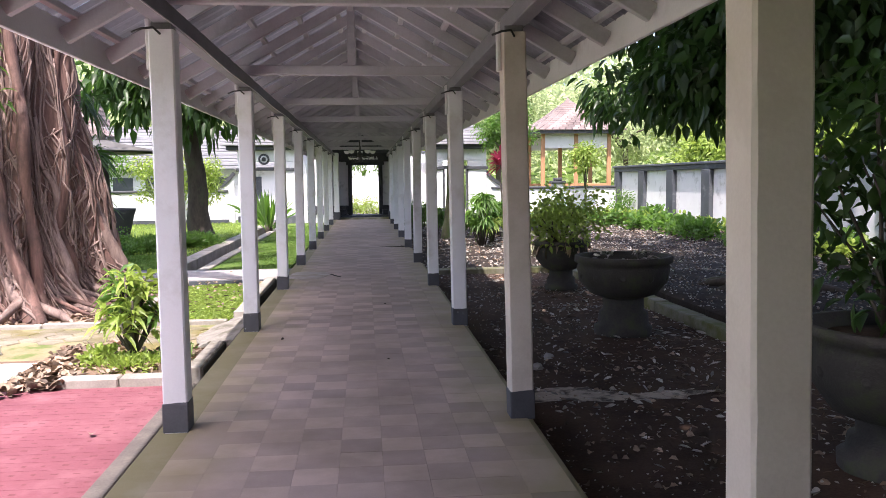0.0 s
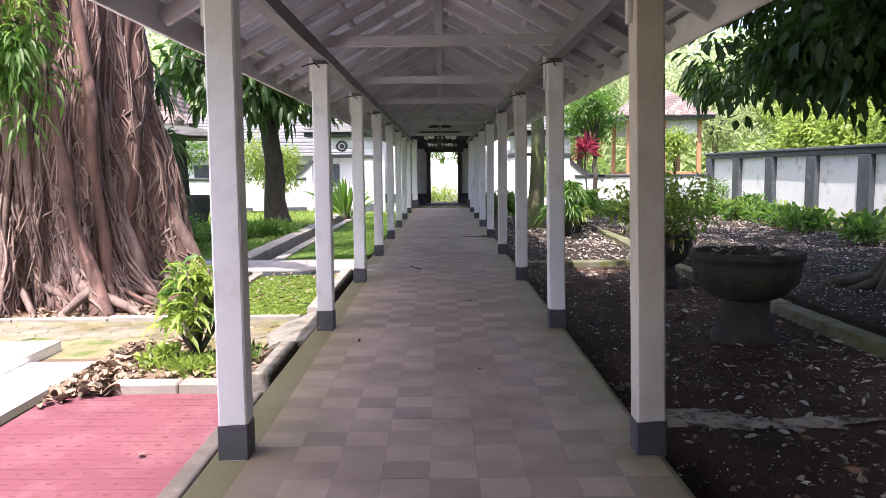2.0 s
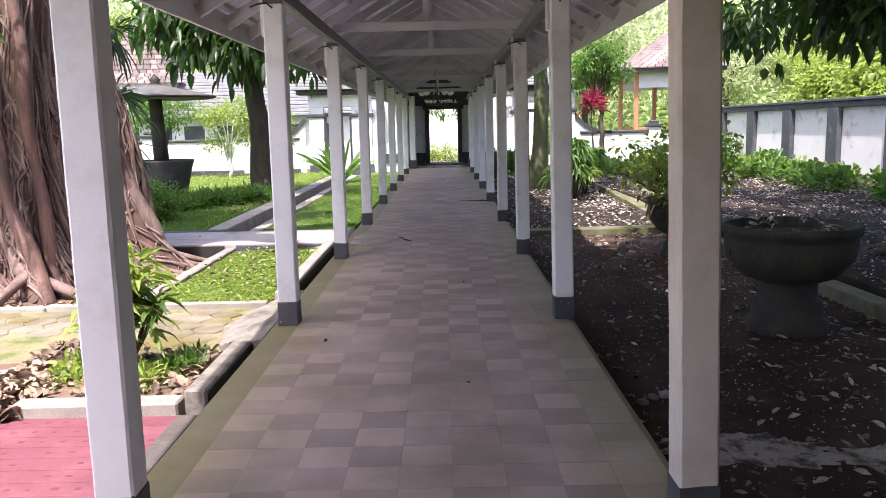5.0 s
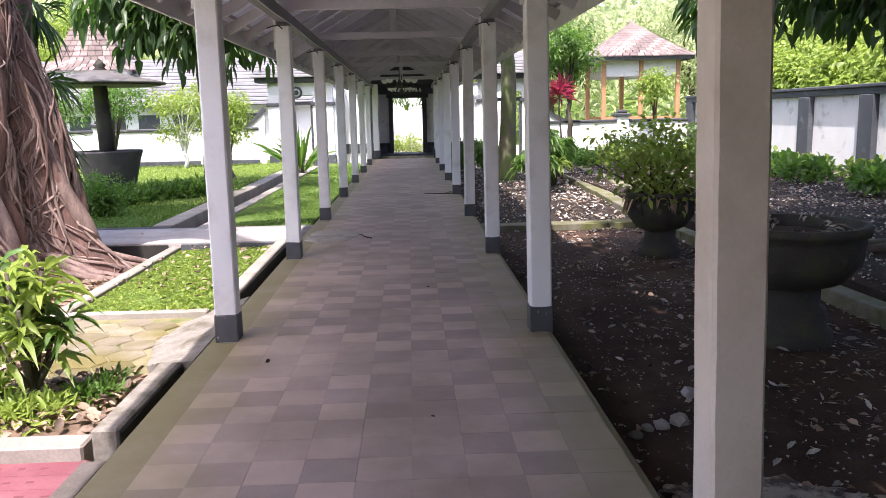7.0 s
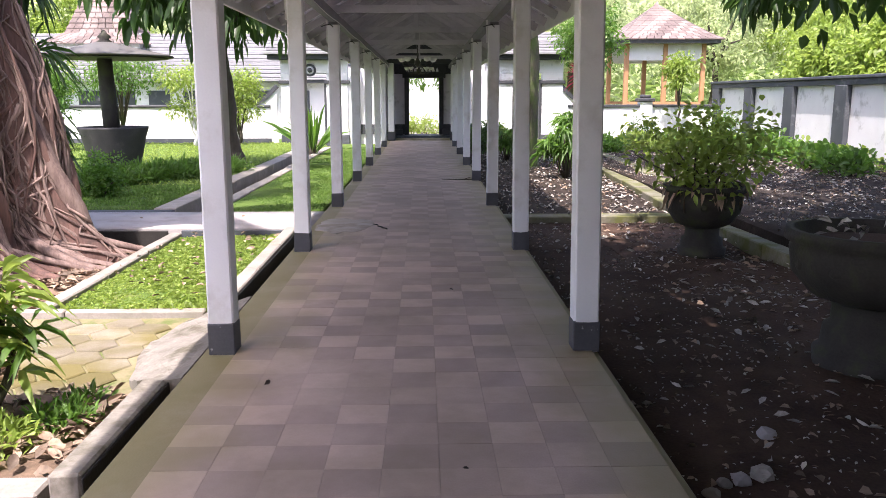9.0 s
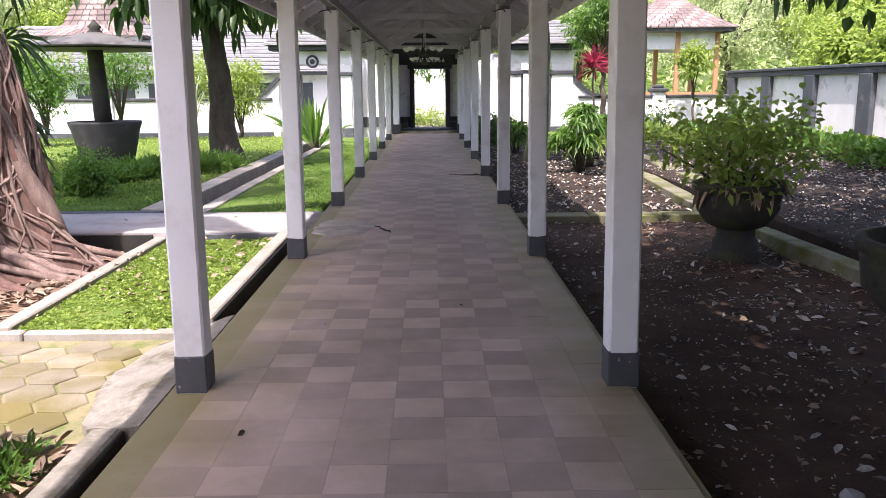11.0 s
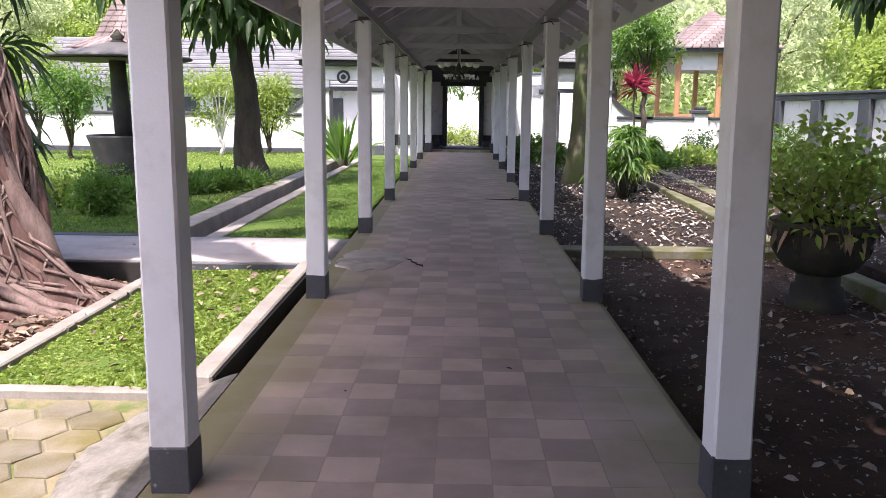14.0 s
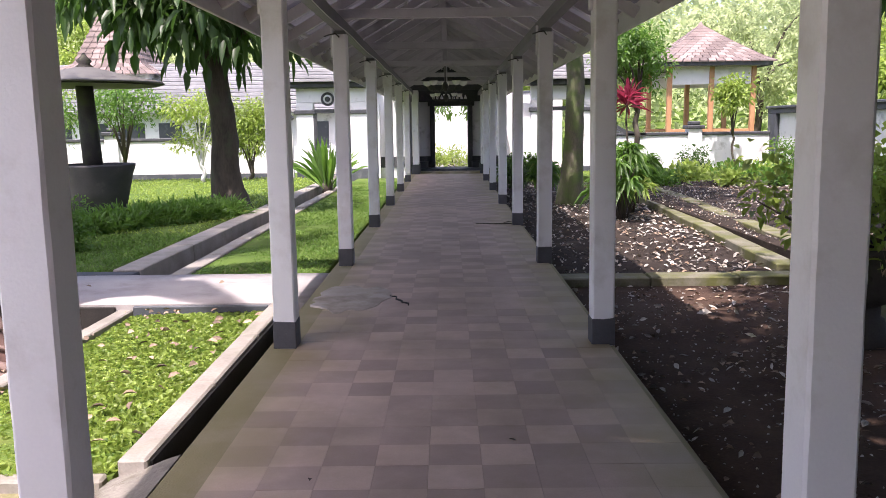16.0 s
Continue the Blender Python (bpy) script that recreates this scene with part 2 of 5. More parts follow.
LEAF_DRY = mat("dry fallen leaf", (0.12, 0.08, 0.055), (0.33, 0.24, 0.17), 5, 0.75, 0.2, 50, spread=0.6, island=True)
LEAF_PALE = mat("pale withered leaf", (0.17, 0.155, 0.14), (0.55, 0.51, 0.45), 5, 0.6, 0.2, 50, spread=0.5, island=True)

# ---- builders ----
def part(name, bm, material, parent, label=""):
    if isinstance(bm, bpy.types.Mesh):
        me = bm
    else:
        me = bpy.data.meshes.new(name)
        bm.to_mesh(me)
        bm.free()
    if material and not me.materials:
        me.materials.append(material)
    ob = new(name, me)
    ob.parent = parent
    return tagged(ob, label) if label else ob


def thing(name, label, category, at=(0, 0, 0), group="", kind=""):
    ob = new(name)
    ob.location = at
    ob.empty_display_size = 0.1
    return tagged(ob, label, category, group, kind)


def solid(name, bm, material, label, category="", kind="structure", group=""):
    return tagged(part(name, bm, material, None), label, category, group, kind)


def box(x0, x1, y0, y1, z0, z1, bevel=0.0, bm=None):
    made = bm or bmesh.new()
    vs = [made.verts.new((x, y, z)) for z in (z0, z1) for y in (y0, y1) for x in (x0, x1)]
    fs = [made.faces.new([vs[i] for i in f]) for f in ((0, 2, 3, 1), (4, 5, 7, 6), (0, 1, 5, 4), (2, 6, 7, 3), (0, 4, 6, 2), (1, 3, 7, 5))]
    if bevel:
        es = list({e for f in fs for e in f.edges})
        bmesh.ops.bevel(made, geom=es, offset=bevel, segments=1, affect="EDGES")
    return made


def beam(a, b, w, h, bevel=0.006, bm=None):
    """A bar of width w and height h from a to b, its height in the upright plane."""
    made = bm or bmesh.new()
    a, b = Vector(a), Vector(b)
    d = (b - a).normalized()
    s = d.cross(Vector((0, 0, 1)))
    s = s.normalized() if s.length > 1e-4 else Vector((1, 0, 0))
    u = s.cross(d)
    vs = [made.verts.new(p + s * (i * w / 2) + u * (j * h / 2)) for p in (a, b) for i, j in ((-1, -1), (1, -1), (1, 1), (-1, 1))]
    fs = [made.faces.new([vs[i] for i in f]) for f in ((3, 2, 1, 0), (4, 5, 6, 7), (0, 1, 5, 4), (1, 2, 6, 5), (2, 3, 7, 6), (3, 0, 4, 7))]
    if bevel:
        es = list({e for f in fs for e in f.edges})
        bmesh.ops.bevel(made, geom=es, offset=bevel, segments=1, affect="EDGES")
    return made


def tube(points, radii, seg=8, bm=None, lump=0.0, rng=random, tidy=True):
    made = bm or bmesh.new()
    rings, pts = [], [Vector(p) for p in points]
    for i, p in enumerate(pts):
        d = (pts[min(i + 1, len(pts) - 1)] - pts[max(i - 1, 0)]).normalized()
        s = d.cross(Vector((0.0, 1.0, 0.0)) if abs(d.y) < 0.9 else Vector((1.0, 0.0, 0.0))).normalized()
        u = s.cross(d)
        rings.append([made.verts.new(p + (s * math.cos(k * math.tau / seg) + u * math.sin(k * math.tau / seg)) * radii[i] * (1 + lump * rng.uniform(-1, 1))) for k in range(seg)])
    for r0, r1 in zip(rings, rings[1:]):
        for k in range(seg):
            f = made.faces.new((r0[k], r1[k], r1[(k + 1) % seg], r0[(k + 1) % seg]))
            f.smooth = True
    made.faces.new(rings[0])
    made.faces.new(list(reversed(rings[-1])))
    if tidy:
        bmesh.ops.recalc_face_normals(made, faces=made.faces)
    return made


def lathe(profile, seg=32, bm=None, at=(0, 0, 0), wobble=0.0, rng=random):
    """profile: (radius, z) from the bottom outside to the end."""
    made = bm or bmesh.new()
    rings = []
    for r, z in profile:
        rings.append([made.verts.new((at[0] + math.cos(k * math.tau / seg) * r * (1 + wobble * rng.uniform(-1, 1)), at[1] + math.sin(k * math.tau / seg) * r * (1 + wobble * rng.uniform(-1, 1)), at[2] + z)) for k in range(seg)])
    for r0, r1 in zip(rings, rings[1:]):
        for k in range(seg):
            made.faces.new((r0[k], r0[(k + 1) % seg], r1[(k + 1) % seg], r1[k])).smooth = True
    made.faces.new(list(reversed(rings[0])))
    made.faces.new(rings[-1])
    bmesh.ops.recalc_face_normals(made, faces=made.faces)
    return made


def leaves(name, base, way, length, width, droop=0.35, seed=1, fold=0.25):
    """A mesh of many folded, bent leaves: arrays of base points, directions, lengths and widths."""
    rng = np.random.default_rng(seed)
    base, way = np.asarray(base, float), np.asarray(way, float)
    n = len(base)
    way = way / np.maximum(np.linalg.norm(way, axis=1, keepdims=True), 1e-6)
    length, width = np.broadcast_to(length, n)[:, None], np.broadcast_to(width, n)[:, None]
    side = np.cross(way, rng.normal(size=(n, 3)) * 0.5 + (0, 0, 1.0))
    side /= np.maximum(np.linalg.norm(side, axis=1, keepdims=True), 1e-6)
    up = np.cross(side, way)
    down = np.array((0, 0, -1.0))
    mid1 = base + way * length * 0.35 + down * droop * length * 0.06
    mid2 = base + way * length * 0.7 + down * droop * length * 0.3
    tip = base + way * length * 0.97 + down * droop * length * 0.7
    lift = up * width * fold
    v = np.stack([base, mid1 - side * width * 0.5 + lift, mid1, mid1 + side * width * 0.5 + lift, mid2 - side * width * 0.38 + lift, mid2, mid2 + side * width * 0.38 + lift, tip], 1).reshape(-1, 3)
    shape = ((0, 2, 1), (0, 3, 2), (1, 2, 5, 4), (2, 3, 6, 5), (4, 5, 7), (5, 6, 7))
    faces = [tuple(8 * i + k for k in f) for i in range(n) for f in shape]
    me = bpy.data.meshes.new(name)
    me.from_pydata(v.tolist(), [], faces)
    me.polygons.foreach_set("use_smooth", [True] * len(me.polygons))
    return me


def joined_boxes(name, boxes):
    """One mesh of many plain boxes (x0, x1, y0, y1, z0, z1)."""
    v, f = [], []
    for x0, x1, y0, y1, z0, z1 in boxes:
        k = len(v)
        v += [(x, y, z) for z in (z0, z1) for y in (y0, y1) for x in (x0, x1)]
        f += [tuple(k + i for i in q) for q in ((0, 2, 3, 1), (4, 5, 7, 6), (0, 1, 5, 4), (2, 6, 7, 3), (0, 4, 6, 2), (1, 3, 7, 5))]
    me = bpy.data.meshes.new(name)
    me.from_pydata(v, [], f)
    return me


def slab(name, x0, x1, y0, y1, z0, z1, material, label, category="", kind="structure", step=0.0, rough=0.0):
    """A block, its top cut into a grid and roughened where step is given."""
    bm = bmesh.new()
    if not step:
        box(x0, x1, y0, y1, z0, z1, 0.008, bm)
        return solid(name, bm, material, label, category, kind)
    nx, ny = max(2, int((x1 - x0) / step)), max(2, int((y1 - y0) / step))
    g = [[bm.verts.new((x0 + (x1 - x0) * i / nx, y0 + (y1 - y0) * j / ny, z1 + (rough * noise.noise((x0 + (x1 - x0) * i / nx * 1.0, y0 + (y1 - y0) * j / ny, 3.0)) if 0 < i < nx and 0 < j < ny else 0))) for j in range(ny + 1)] for i in range(nx + 1)]
    for i in range(nx):
        for j in range(ny):
            bm.faces.new((g[i][j], g[i + 1][j], g[i + 1][j + 1], g[i][j + 1])).smooth = True
    low = [[bm.verts.new((x, y, z0)) for y in (y0, y1)] for x in (x0, x1)]
    bm.faces.new((low[0][0], low[0][1], low[1][1], low[1][0]))
    bm.faces.new([low[0][0], low[1][0]] + [g[i][0] for i in range(nx, -1, -1)])
    bm.faces.new([low[1][1], low[0][1]] + [g[i][ny] for i in range(nx + 1)])
    bm.faces.new([low[0][1], low[0][0]] + [g[0][j] for j in range(ny + 1)])
    bm.faces.new([low[1][0], low[1][1]] + [g[nx][j] for j in range(ny, -1, -1)])
    return solid(name, bm, material, label, category, kind)

# ---- ground and paving ----
def soil_z(x, y, top=-0.2, rough=0.05):
    """Height of the rough soil sheets made by slab()."""
    return top + rough * noise.noise((x, y, 3.0))


POSTS_Y = [-1.4, 2.15, 5.395, 8.757, 12.0, 15.313, 18.728, 22.1, 25.5, 28.9]
bm = bmesh.new()
def ground_z(x, y):
    hill = max(0.0, math.hypot(x - 5, y) - 55.0)
    return -0.26 + min(hill * 0.22, 14.0) * (1 if y > 0 else 0.2)
coords = sorted({round(s * 60 * (k / 20) ** (1 if k <= 20 else 3.0), 3) for k in range(0, 43) for s in (-1, 1)})
gv = [[bm.verts.new((x, y, ground_z(x, y))) for y in coords] for x in coords]
for i in range(len(coords) - 1):
    for j in range(len(coords) - 1):
        bm.faces.new((gv[i][j], gv[i + 1][j], gv[i + 1][j + 1], gv[i][j + 1]))
solid("ground", bm, LAWN, "green and brown garden ground reaching the hills", "ground")

slab("floor", -1.2, 1.16, -4.0, 32.3, -0.45, -0.012, GROUT, "raised cement walkway floor with worn mossy borders", "floor")
slab("soil_bed_east", 1.161, 12.0, -4.0, 14.95, -0.4, -0.2, SOIL, "dark damp soil bed under the trees", "ground", step=0.25, rough=0.05)
slab("soil_bed_rear", 1.16, 4.0, 15.25, 31.0, -0.4, -0.17, SHADED_SOIL, "dark soil strewn with leaves beside the walkway", "ground", step=0.3, rough=0.05)
slab("raised_bed_east", 4.1, 10.6, 4.0, 28.6, -0.4, -0.04, SHADED_SOIL, "raised leaf-strewn garden bed behind a kerb", "ground", step=0.3, rough=0.08)
slab("lawn_east", 4.1, 10.6, 28.6, 33.4, -0.4, -0.03, LAWN, "sunlit strip of lawn before the garden wall", "lawn", step=0.3, rough=0.05)
slab("lawn_north_1", -2.78, -1.3, 15.15, 32.0, -0.4, -0.1, LAWN, "mown lawn strip beside the walkway", "lawn", step=0.2, rough=0.04)
slab("lawn_north_2", -16.0, -3.66, 15.25, 32.0, -0.4, -0.06, LAWN, "sunlit lawn with a hedge and planter", "lawn", step=0.3, rough=0.06)
slab("grass_patch", -2.7, -1.53, 10.22, 13.5, -0.4, -0.12, LAWN, "square patch of low weedy ground cover", "lawn", step=0.15, rough=0.05)
slab("banyan_bed", -9.0, -2.86, 10.25, 13.1, -0.4, -0.17, BROWN_SOIL, "brown soil with litter round the banyan", "ground", step=0.2, rough=0.08)
slab("pavement_base", -9.0, -1.5, 8.42, 10.16, -0.4, -0.169, JOINT, "sandy bed under hexagonal pavers", "pavement")
slab("path_north", -16.0, -1.2, 13.55, 15.0, -0.4, -0.03, PATHWAY, "pale cement path crossing to the walkway", "path", step=0.3, rough=0.01)
slab("bed_soil", -2.45, -1.415, 7.4, 8.42, -0.4, -0.12, BROWN_SOIL, "small planting bed of soil and litter", "ground", step=0.12, rough=0.05)
slab("yard_west", -9.0, -2.46, 7.2, 9.15, -0.4, -0.172, BROWN_SOIL, "bare litter-strewn soil by the white slabs", "ground", step=0.2, rough=0.05)
slab("drain_floor", -1.4, -1.2, -3.0, 13.55, -0.42, -0.25, BLACKGAP, "drain bed along the walkway, black for deep shade", "drain")
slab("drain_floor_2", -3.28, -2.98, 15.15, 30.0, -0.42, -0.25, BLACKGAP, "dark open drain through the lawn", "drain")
SPILL = mat("dry cement spill", (0.31, 0.25, 0.195), (0.5, 0.42, 0.345), 6, 0.9, 0.5, 60, stain=(0.07, 0.052, 0.042), stain_scale=5, stain_at=(0.48, 0.6))
for k, (px, py, rx, ry) in enumerate(((1.72, 6.56, 0.46, 0.24), (2.42, 6.5, 0.4, 0.12))):
    bm = bmesh.new()
    ring = []
    for a in np.linspace(0, math.tau, 72, endpoint=False):
        c, q = math.cos(a), math.sin(a)
        f = 1 + 0.55 * noise.noise((c * 2.2, q * 2.2, 5 + k)) + 0.25 * noise.noise((c * 7, q * 7, 2 + k))
        x, y = px + c * rx * f, py + q * ry * f
        ring.append(bm.verts.new((x, y, soil_z(x, y) + 0.004)))
    mid = bm.verts.new((px, py, soil_z(px, py) + 0.016))
    for i in range(72):
        bm.faces.new((mid, ring[i], ring[(i + 1) % 72])).smooth = True
    bmesh.ops.subdivide_edges(bm, edges=[e for e in bm.edges if mid in e.verts], cuts=3)
    bmesh.ops.triangulate(bm, faces=bm.faces)
    for v in bm.verts:
        v.co.z = soil_z(v.co.x, v.co.y) + 0.007 + 0.006 * noise.noise(v.co * 9.0)
    solid("cement_spill", bm, SPILL, "pale ragged cement spill on the dark soil", "cement patch")

# sloping apron of cement from the walkway to the pavers
bm = bmesh.new()
ap = [(-1.2, 8.36, -0.01), (-1.2, 10.2, -0.01), (-1.52, 10.15, -0.1), (-1.75, 9.5, -0.15), (-1.62, 8.7, -0.13), (-1.45, 8.36, -0.03)]
top = [bm.verts.new(p) for p in ap]
bot = [bm.verts.new((x, y, -0.4)) for x, y, z in ap]
bm.faces.new(list(reversed(top)))
for i in range(6):
    bm.faces.new((top[i], top[(i + 1) % 6], bot[(i + 1) % 6], bot[i]))
bmesh.ops.recalc_face_normals(bm, faces=bm.faces)
bmesh.ops.triangulate(bm, faces=bm.faces)
bmesh.ops.subdivide_edges(bm, edges=bm.edges, cuts=7, use_grid_fill=True)
for v in bm.verts:
    if v.co.x < -1.21 and v.co.z > -0.3:
        v.co.z += 0.022 * noise.noise(v.co * 6.0) - 0.006
        v.co.x += 0.05 * noise.noise(v.co * 3.0)
solid("apron", bm, ROUGHCEM, "sloping cement apron from walkway to pavers", "pavement")


def kerb_run(name, label, x0, y0, x1, y1, width, z0, z1, material, length=0.95, seed=3):
    """A kerb of blocks, each a piece with its own small tilt."""
    rng = random.Random(seed)
    run = thing(name, label, "kerb", (x0, y0, 0), kind="structure")
    d = Vector((x1 - x0, y1 - y0, 0))
    n = max(1, round(d.length / length))
    ang = math.degrees(math.atan2(d.y, d.x))
    for i in range(n):
        l = d.length / n
        ob = part("kerb_block", box(0.004, l - 0.006, -width / 2, width / 2, z0, z1 + rng.uniform(-0.012, 0.006), 0.012), material, run)
        p = d * (i / n)
        ob.matrix_basis = pose(p.x, p.y, 0, 0, 0, ang + rng.uniform(-0.5, 0.5))
    return run


kerb_run("kerb_1", "pale cement kerb beside the drain and bed", -1.345, 7.22, -1.345, 8.36, 0.135, -0.4, -0.005, ROUGHCEM)
kerb_run("kerb_2", "pale cement kerb between drain and grass", -1.41, 10.15, -1.43, 13.55, 0.135, -0.4, -0.005, CONCRETE, 1.2)
kerb_run("kerb_3", "low brick kerb edging the planting bed", -2.45, 7.26, -1.435, 7.26, 0.16, -0.4, -0.07, CONCRETE, 0.42)
kerb_run("kerb_4", "narrow cement kerb along the grass patch", -2.78, 10.2, -2.78, 13.55, 0.13, -0.4, -0.07, CONCRETE, 1.1)
kerb_run("kerb_5", "pale cement edge of the hexagonal paving", -9.0, 10.2, -1.55, 10.2, 0.09, -0.4, -0.115, CONCRETE, 1.1)
kerb_run("kerb_6", "grey cement kerb along the lawn drain", -3.42, 15.2, -3.42, 30.0, 0.3, -0.4, 0.0, CONCRETE, 1.8)
kerb_run("kerb_7", "thin cement strip along the lawn drain", -2.89, 15.15, -2.89, 30.0, 0.2, -0.4, -0.07, CONCRETE, 1.5)
kerb_run("kerb_8", "dark painted edge of the lawn by the path", -16.0, 15.12, -3.27, 15.12, 0.2, -0.4, -0.02, WALLBLACK, 2.4)
kerb_run("kerb_9", "dark painted edge of the lawn strip", -2.78, 15.08, -1.22, 15.08, 0.12, -0.4, -0.05, WALLBLACK, 1.56)
kerb_run("kerb_10", "mossy kerb of the raised garden bed", 4.05, 5.0, 3.75, 14.7, 0.2, -0.4, -0.06, MOSSY, 1.1)
kerb_run("kerb_11", "mossy cement kerb crossing the soil", 1.2, 15.1, 4.0, 15.1, 0.3, -0.4, -0.1, MOSSY, 1.0)
kerb_run("kerb_12", "weathered kerb along the garden channel", 3.75, 15.4, 4.4, 27.0, 0.26, -0.4, -0.05, MOSSY, 1.3)
kerb_run("kerb_13", "weathered kerb beyond the garden channel", 4.45, 15.4, 5.05, 27.0, 0.26, -0.4, -0.02, MOSSY, 1.3)

# ---- white slabs and crimson mat ----
def white_slab(name, label, x0, x1, y0, y1, z0, z1, n):
    t = thing(name, label, "slab", ((x0 + x1) / 2, (y0 + y1) / 2, z0))
    ox, oy = t.location.x, t.location.y
    part("core", box(x0 - ox, x1 - ox - 0.012, y0 - oy, y1 - oy - 0.012, 0, z1 - z0 - 0.012, 0.004), WHITESLAB, t)
    for k in range(n):
        a, b = y0 + (y1 - y0) * k / n, y0 + (y1 - y0) * (k + 1) / n
        part("edge_tile", box(x1 - ox - 0.011, x1 - ox, a - oy + 0.003, b - oy - 0.003, 0.0, z1 - z0 - 0.002, 0.002), WHITESLAB, t)
        part("top_tile", box(x0 - ox, x1 - ox, a - oy + 0.003, b - oy - 0.003, z1 - z0 - 0.011, z1 - z0, 0.002), WHITESLAB, t)
    return t


white_slab("stone_step", "low white tiled slab on the soil by the mat", -3.52, -2.95, 1.2, 8.15, -0.2, -0.135, 9)
white_slab("stone_slab", "thick white tiled slab on the soil", -6.0, -3.53, 1.0, 8.75, -0.2, -0.075, 10)
matt = thing("floor_mat", "faded crimson dimpled mat on the ground", "mat", (-2.14, 4.78, -0.26))
part("mat_sheet", box(-0.72, 0.72, -4.6, 2.42, 0.0, 0.105, 0.006), REDMAT, matt)
ribs = []
for i in range(46):
    y = -4.5 + i * 0.15
    ribs.append((-0.71, 0.71, y, y + 0.012, 0.1, 0.1064))
tagged(part("ribbed_relief", joined_boxes("ribs", ribs), REDMAT, matt), kind="stuff")
dots = []
rng = random.Random(5)
for i in range(46):
    for j in range(12):
        if rng.random() < 0.8:
            x, y = -0.65 + j * 0.118 + rng.uniform(-0.01, 0.01), -4.43 + i * 0.15
            dots.append((x, x + rng.uniform(0.02, 0.045), y, y + rng.uniform(0.012, 0.03), 0.1, 0.1056))
tagged(part("dimpled_relief", joined_boxes("dimples", dots), REDDOT, matt, "darker crimson dimples"), kind="stuff")
slab("drain_wall_3", -9.0, -2.86, 13.52, 13.545, -0.4, -0.045, BLACKGAP, "black side of the raised path", "drain")
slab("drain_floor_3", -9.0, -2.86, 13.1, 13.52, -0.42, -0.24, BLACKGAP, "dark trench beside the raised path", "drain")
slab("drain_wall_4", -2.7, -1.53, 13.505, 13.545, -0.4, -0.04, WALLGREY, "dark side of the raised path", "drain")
# thin black sheets on the kerbs: drain stain and shade in one colour
slab("drain_wall", -1.276, -1.264, 7.22, 8.36, -0.4, -0.03, BLACKGAP, "black sheet for the stained, shaded drain side", "drain")
slab("drain_wall_2", -1.346, -1.332, 10.2, 13.55, -0.4, -0.03, BLACKGAP, "black sheet for the stained, shaded drain side", "drain")
slab("mat_edging", -1.415, -1.29, -3.0, 7.1, -0.4, -0.12, SHADECEM, "narrow cement edging beside the mat", "kerb")

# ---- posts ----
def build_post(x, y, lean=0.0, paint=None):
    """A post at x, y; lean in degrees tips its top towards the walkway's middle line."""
    label = "square white post with paint toned down for shade and dark grey base" if paint else "square white painted post with dark grey base"
    p = thing("post", label, "post", (0, 0, 0), "posts along the walkway")
    side = 0.075
    rng = random.Random(int(y * 100) + (7 if x > 0 else 0))
    bm = bmesh.new()
    # shaft in short lengths, its arrises slightly wavy
    rings = []
    for k in range(26):
        z = -0.012 + 2.442 * k / 25
        ring = []
        for cx, cy in ((-1, -1), (1, -1), (1, 1), (-1, 1)):
            for ax, ay in (((0.86, 1.0), (1.0, 0.86)) if cx * cy < 0 else ((1.0, 0.86), (0.86, 1.0))):
                ring.append(bm.verts.new((cx * ax * side + rng.uniform(-0.0012, 0.0012), cy * ay * side + rng.uniform(-0.0012, 0.0012), z)))
        rings.append(ring)
    for r0, r1 in zip(rings, rings[1:]):
        for k in range(8):
            bm.faces.new((r0[k], r0[(k + 1) % 8], r1[(k + 1) % 8], r1[k]))
    bm.faces.new(rings[0][::-1])
    bm.faces.new(rings[-1])
    bmesh.ops.recalc_face_normals(bm, faces=bm.faces)
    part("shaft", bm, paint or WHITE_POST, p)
    foot = box(-side - 0.004, side + 0.004, -side - 0.004, side + 0.004, -0.012, 0.175, 0.006)
    for v in foot.verts:
        if v.co.z > 0.1:
            v.co.z += rng.uniform(-0.009, 0.009)
    part("base", foot, DARK_BASE, p, "dark grey painted base")
    part("cap", box(-0.06, 0.06, -0.06, 0.06, 2.43, 2.47, 0.005), DARK_TIMBER, p, "dark cap under the beam")
    part("cleat", box(-0.1, -side - 0.002, -0.03, 0.03, 2.2, 2.5, 0.004), PALE_TIMBER, p)
    part("hook", tube([(0.0, -side - 0.004, 2.40), (-0.03, -side - 0.05, 2.43), (-0.09, -side - 0.07, 2.42), (-0.15, -side - 0.06, 2.40)], [0.007] * 4, 6), WIRE, p, "black looped cable end")
    p.matrix_world = pose(x + 0.014 * lean, y, 0, 0, -lean, 0)
    return p


EAST_LEANS = {2.15: 1.2, 5.395: 1.2, 8.757: 0.8, 12.0: 0.5}
for y in POSTS_Y:
    build_post(-1.075, y + 0.075)
    # first east posts carry their shade in the paint colour
    build_post(1.075, y + 0.075, EAST_LEANS.get(y, 0.0), SHADED_POST if y < 6 else None)

# ---- walkway roof ----
RIDGE, EAVE_X, SLOPE = 3.32, 1.68, 0.56
def roof_z(x):
    return RIDGE - SLOPE * abs(x)


roof = thing("roof", "grey timber gable roof over the walkway", "roof", (0, 0, 2.43), kind="structure")
Y0, Y1 = -4.0, 34.0
def rpart(name, bm, m, label=""):
    ob = part(name, bm, m, roof, label)
    ob.matrix_parent_inverse = Matrix.Translation((0, 0, -2.43))
    return ob


